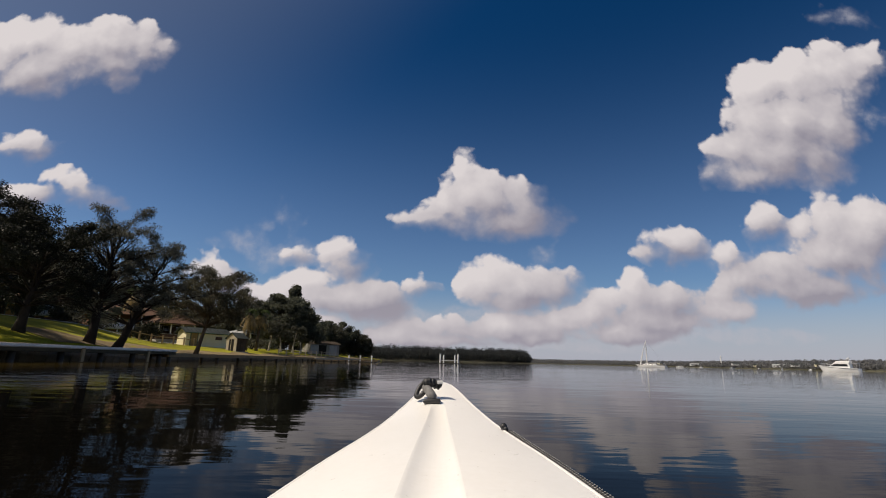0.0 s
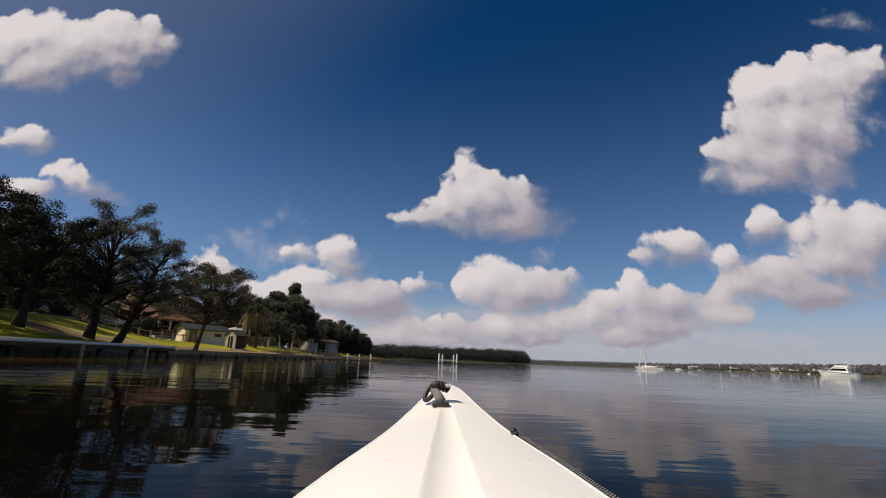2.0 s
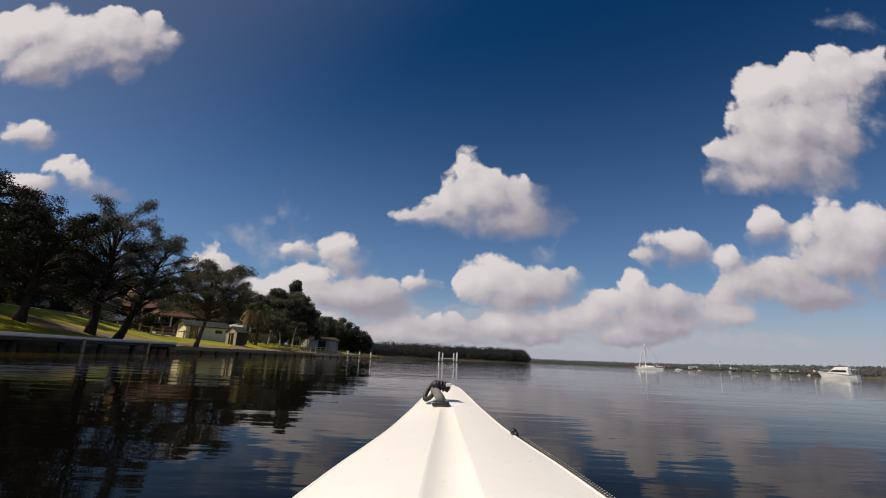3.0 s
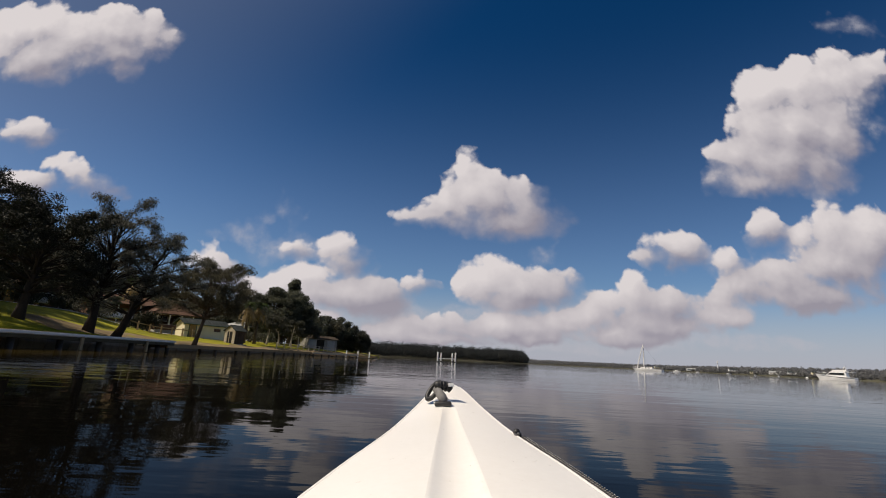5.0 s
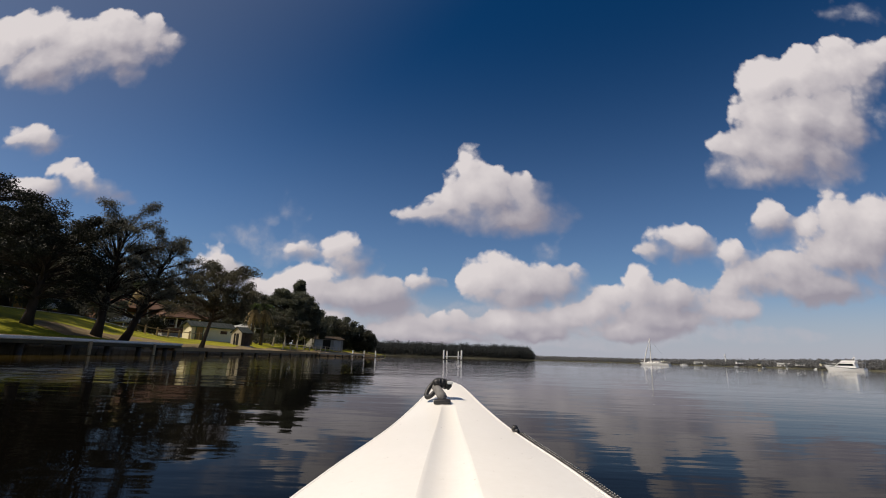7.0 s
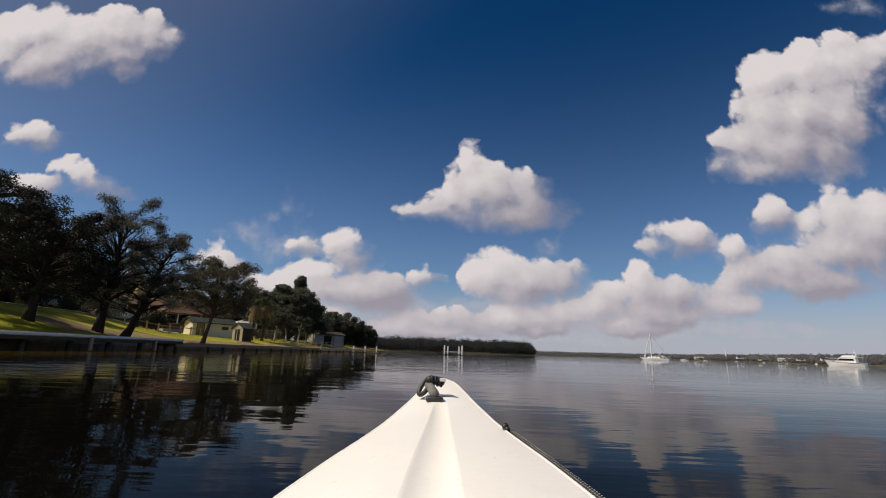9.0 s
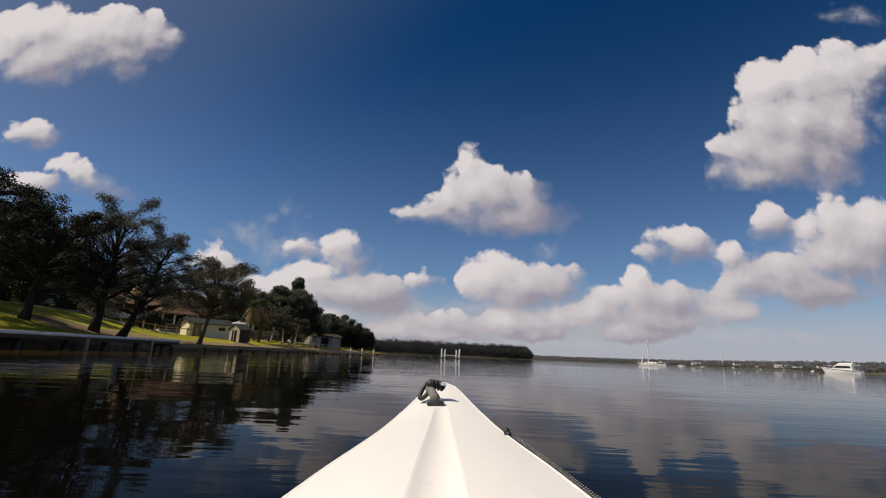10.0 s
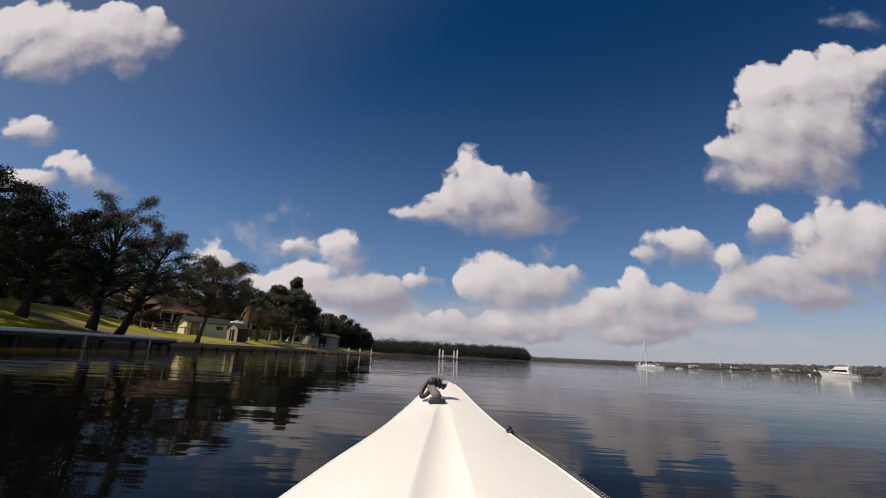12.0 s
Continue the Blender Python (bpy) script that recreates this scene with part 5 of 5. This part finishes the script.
motor_yacht(Matrix.Translation(polar(39.7, 208)) @ pose(0, 0, 0, 0, 0, 122) @ Matrix.Diagonal((0.96, 1.0, 1.18, 1.0)))
sail_boat(Matrix.Translation(polar(23.5, 205)) @ pose(0, 0, 0, 0, 0, 124) @ Matrix.Diagonal((1.5, 1.15, 1.0, 1.0)))
cruiser(Matrix.Translation(polar(26.4, 330)) @ pose(0, 0, 0, 0, 0, 150), "small white boat moored beyond a sailing yacht", 4.5)
cruiser(Matrix.Translation(polar(45.2, 300)) @ pose(0, 0, 0, 0, 0, 150), "white cabin cruiser lying off the far shore", 9)
for i, (b, d) in enumerate(((26.6, 620), (28.4, 720), (31.2, 680), (33.5, 600), (35.4, 660), (37.6, 640))):
    cruiser(Matrix.Translation(polar(b, d)) @ pose(0, 0, 0, 0, 0, 140 + 23 * i), "small white boat moored far across the lake", 4.6 + 0.7 * (i % 3))

# ---- the kayak ----
kayak = thing("kayak", Matrix.Translation((0.017, 0, 0.42)) @ pose(0, 0, 0, 0, -2.2, 0) @ Matrix.Translation((0, 0, -0.42)), "white plastic kayak with a grooved deck, afloat", "kayak")
KY = np.array([-2.7, -2.55, -2.2, -1.4, -0.6, 0.0, 0.4, 0.5, 0.6, 0.7, 0.8, 0.9, 1.0, 1.1, 1.2, 1.3, 1.4, 1.46, 1.49, 1.5])
KW = np.array([0.012, 0.06, 0.15, 0.28, 0.31, 0.28, 0.236, 0.222, 0.206, 0.188, 0.170, 0.152, 0.135, 0.118, 0.100, 0.080, 0.055, 0.036, 0.022, 0.012])
KZ = np.array([0.30, 0.285, 0.25, 0.215, 0.205, 0.220, 0.234, 0.240, 0.248, 0.256, 0.263, 0.268, 0.273, 0.280, 0.291, 0.305, 0.326, 0.340, 0.347, 0.349])


def smooth_interp(y, xs, vals):
    """Cubic Hermite through the stations."""
    i = int(np.clip(np.searchsorted(xs, y) - 1, 0, len(xs) - 2))
    s = np.gradient(vals, xs)
    h = xs[i + 1] - xs[i]
    t = (y - xs[i]) / h
    return ((2 * t ** 3 - 3 * t ** 2 + 1) * vals[i] + (t ** 3 - 2 * t ** 2 + t) * h * s[i] + (-2 * t ** 3 + 3 * t ** 2) * vals[i + 1] + (t ** 3 - t ** 2) * h * s[i + 1])


def kayak_w(y):
    return max(0.006, float(smooth_interp(y, KY, KW)))


def kayak_z(y):
    return float(smooth_interp(y, KY, KZ))


def groove_half(y):
    return 0.016 + 0.022 * max(0.0, min(1.0, (1.27 - y) / 0.7))


def deck_z(x, y):
    """Deck height: cambered, with a shallow groove down the middle that starts behind the bow handle."""
    w = kayak_w(y)
    s = min(1.0, abs(x) / w)
    z = kayak_z(y) + 0.13 * w * (1 - s ** 1.6)
    half = groove_half(y)
    depth = 0.30 * half * max(0.0, min(1.0, (1.27 - y) / 0.12)) * max(0.0, min(1.0, (y + 0.2) / 0.2))
    if depth and abs(x) < half:
        z -= depth * (1 - (x / half) ** 2) ** 1.15
    return z


stations = sorted(set([round(-2.7 + 0.1 * i, 3) for i in range(25)] + [round(-0.3 + 0.03 * i, 3) for i in range(61) if -0.3 + 0.03 * i < 1.5] + [1.47, 1.485, 1.495, 1.5]))
CROSS = 64
dv, df, hv, hf = [], [], [], []
for i, y in enumerate(stations):
    w = kayak_w(y)
    half = groove_half(y)
    xs = sorted(np.concatenate([np.linspace(-w, w, CROSS - 14), np.clip(np.linspace(-half, half, 14) * 1.0, -w * 0.98, w * 0.98)]))
    for x in xs:
        dv.append((x, y, deck_z(x, y)))
    ze = kayak_z(y)
    rows = [(w, ze), (w + 0.006, ze - 0.005), (w + 0.008, ze - 0.014), (w + 0.005, ze - 0.028), (w * 0.97, ze - 0.06), (w * 0.90, 0.05), (w * 0.74, -0.02), (w * 0.4, -0.075), (0, -0.095)]
    stem = 0.22 * max(0.0, (y - 1.0) / 0.5) ** 1.5
    sect = [(x, y - stem * max(0.0, min(1.0, (ze - z) / (ze + 0.1))), z) for x, z in rows]
    hv += sect + [(-x, yy, z) for x, yy, z in sect[-2::-1]]
n = CROSS
for i in range(len(stations) - 1):
    for k in range(n - 1):
        df.append((i * n + k, i * n + k + 1, (i + 1) * n + k + 1, (i + 1) * n + k))
c = 17
for i in range(len(stations) - 1):
    for k in range(c - 1):
        hf.append((i * c + k + 1, i * c + k, (i + 1) * c + k, (i + 1) * c + k + 1))
hf.append(tuple(range(c)))
hf.append(tuple((len(stations) - 1) * c + k for k in range(c - 1, -1, -1)))
part("deck", (dv, df), GELCOAT, kayak, smooth=True)
part("hull", (hv, hf), GELCOAT, kayak, smooth=True)

# rolled gunwale along both edges
for side in (-1, 1):
    rim = []
    for i in range(120):
        y = -2.6 + 4.07 * i / 119
        rim.append((side * (kayak_w(y) + 0.0015), y, kayak_z(y) - 0.0045))
    part("gunwale", tube(rim, 0.0055, 10), GELCOAT, kayak, smooth=True)

# moulded flange round the bow, which ends in a step on the port side
for side, first in ((-1, 0.935), (1, 1.02)):
    fl = [(side * (kayak_w(y) + 0.0022), y, kayak_z(y) - 0.006) for y in [first + (1.485 - first) * i / 40 for i in range(41)]]
    part("bow_flange", tube(fl, [0.0062] * 38 + [0.005, 0.004, 0.003], 8), GELCOAT, kayak, smooth=True)

# bow handle: base plate with screws, a webbing strap and a rubber grip
hb = Vector((-0.016, 1.246, deck_z(-0.016, 1.246)))
handle = part("bow_handle", boxes((hb.x, hb.y, hb.z + 0.005, 0.044, 0.026, 0.012), bevel=0.005), BLACK_RUBBER, kayak, "black rubber carrying handle with a screwed base", smooth=True)
for sx in (-0.015, 0.015):
    part("screw", tube([(hb.x + sx, hb.y - 0.004, hb.z + 0.012), (hb.x + sx, hb.y - 0.004, hb.z + 0.0155)], [0.005, 0.004], 10), STEEL, handle)
part("strap", tube([hb + 1.04 * Vector((0.004, 0.002, 0.006)), hb + 1.04 * Vector((-0.002, 0.012, 0.019)), hb + 1.04 * Vector((-0.011, 0.030, 0.030)), hb + 1.04 * Vector((-0.018, 0.048, 0.036))], [0.0125, 0.012, 0.0115, 0.010], 10), GREY_WEBBING, handle, "grey webbing strap", smooth=True)
loop = [hb + 1.04 * Vector((-0.025 + 0.016 * math.cos(a), 0.046 + 0.015 * math.sin(a), 0.032 + 0.020 * math.sin(a + 0.9))) for a in [2 * math.pi * k / 20 for k in range(21)]]
part("grip_loop", tube(loop, 0.0062, 10, cap=False), BLACK_RUBBER, handle, smooth=True)
part("grip", tube([hb + 1.04 * Vector((-0.022, 0.040, 0.046)), hb + 1.04 * Vector((-0.014, 0.042, 0.047)), hb + 1.04 * Vector((0.004, 0.050, 0.046)), hb + 1.04 * Vector((0.018, 0.056, 0.040)), hb + 1.04 * Vector((0.022, 0.058, 0.038))], [0.009, 0.0125, 0.0115, 0.0115, 0.007], 12), BLACK_RUBBER, handle, smooth=True)
for k in range(4):
    q = hb + 1.04 * Vector((-0.012 + 0.009 * k, 0.043 + 0.0035 * k, 0.0475 - 0.002 * k))
    part("grip_rib", tube([q, q + Vector((0.003, 0.001, -0.0005))], 0.0138, 12), BLACK_RUBBER, handle, smooth=True)
# the buckle's white also paints the handle's bright highlights
part("buckle", boxes((hb.x + 0.021, hb.y + 0.046, hb.z + 0.049, 0.016, 0.010, 0.009), bevel=0.002), BOAT_WHITE, handle, "small buckle, white for its highlight")

# deck line along the starboard edge: plaited black cord, with its end fitting
line = []
radii = []
for i in range(480):
    y = 0.995 - 0.995 * i / 479
    line.append((kayak_w(y) + 0.0100, y, kayak_z(y) - 0.0005 - 0.002 * math.sin(i * 0.012)))
    radii.append(0.0030 + 0.0012 * abs(math.sin(i * 1.047)))
cord = part("deck_line", tube(line, radii, 6), CORD, kayak, "plaited black deck line", smooth=True)
# pale tracer stitches in two rows along the plait
stitch = []
for i in range(6, 474, 3):
    a, b = Vector(line[i]), Vector(line[i + 1])
    for turn in (2.25, 1.1):
        o = Vector((math.cos(turn), 0, math.sin(turn))) * 0.0036
        shift = (b - a) * (0.0 if turn > 2 else 1.5)
        stitch.append(tube([a + o + shift, a + o + shift + (b - a) * 0.45 + Vector((0.0009, 0, 0.0003)), b + o + shift + Vector((0.0018, 0, 0.0))], [0.0003, 0.0009, 0.0003], 5))
part("tracer_thread", merge(*stitch), TRACER, cord, "pale tracer thread", smooth=True)
# port edge: a dark cord added where a thin shadow line runs
port = [(-kayak_w(y) - 0.009, y, kayak_z(y) - 0.012) for y in [0.90 - 0.9 * i / 80 for i in range(81)]]
part("deck_line", tube(port, 0.004, 7), CORD, kayak, "plaited black deck line", smooth=True)
for side, y in ((1, 1.02), (-1, 0.93)):
    x = side * (kayak_w(y) + (0.006 if side > 0 else 0.000))
    lift = 0.004 if side > 0 else 0.0
    k = 1.0 if side > 0 else 0.5
    z = kayak_z(y) + lift - 0.008
    f = part("line_fitting", boxes((x, y, z, 0.014 * k, 0.034 * k, 0.014 * k), bevel=0.004 * k), BLACK_RUBBER, kayak, "black line fitting on the gunwale", smooth=True)
    part("knob", tube([(x, y + 0.004, z + 0.004 * k), (x, y + 0.005, z + 0.010 * k), (x, y + 0.006, z + 0.014 * k)], [0.007 * k, 0.0075 * k, 0.004 * k], 10), BLACK_RUBBER, f, smooth=True)
    part("knob", tube([(x + 0.002, y - 0.012 * k, z + 0.003 * k), (x + 0.003, y - 0.013 * k, z + 0.009 * k)], [0.006 * k, 0.004 * k], 10), BLACK_RUBBER, f, smooth=True)
# small scuffs in the deck moulding
for x, y, dx, dy in ((0.124, 0.772, 0.004, 0.003), (0.130, 0.784, 0.002, 0.003)):
    part("scuff", tube([(x - dx, y - dy, deck_z(x - dx, y - dy)), (x, y, deck_z(x, y)), (x + dx, y + dy, deck_z(x + dx, y + dy))], [0.0002, 0.0005, 0.0002], 6), GELCOAT, kayak, "faint pale scuff", smooth=True)
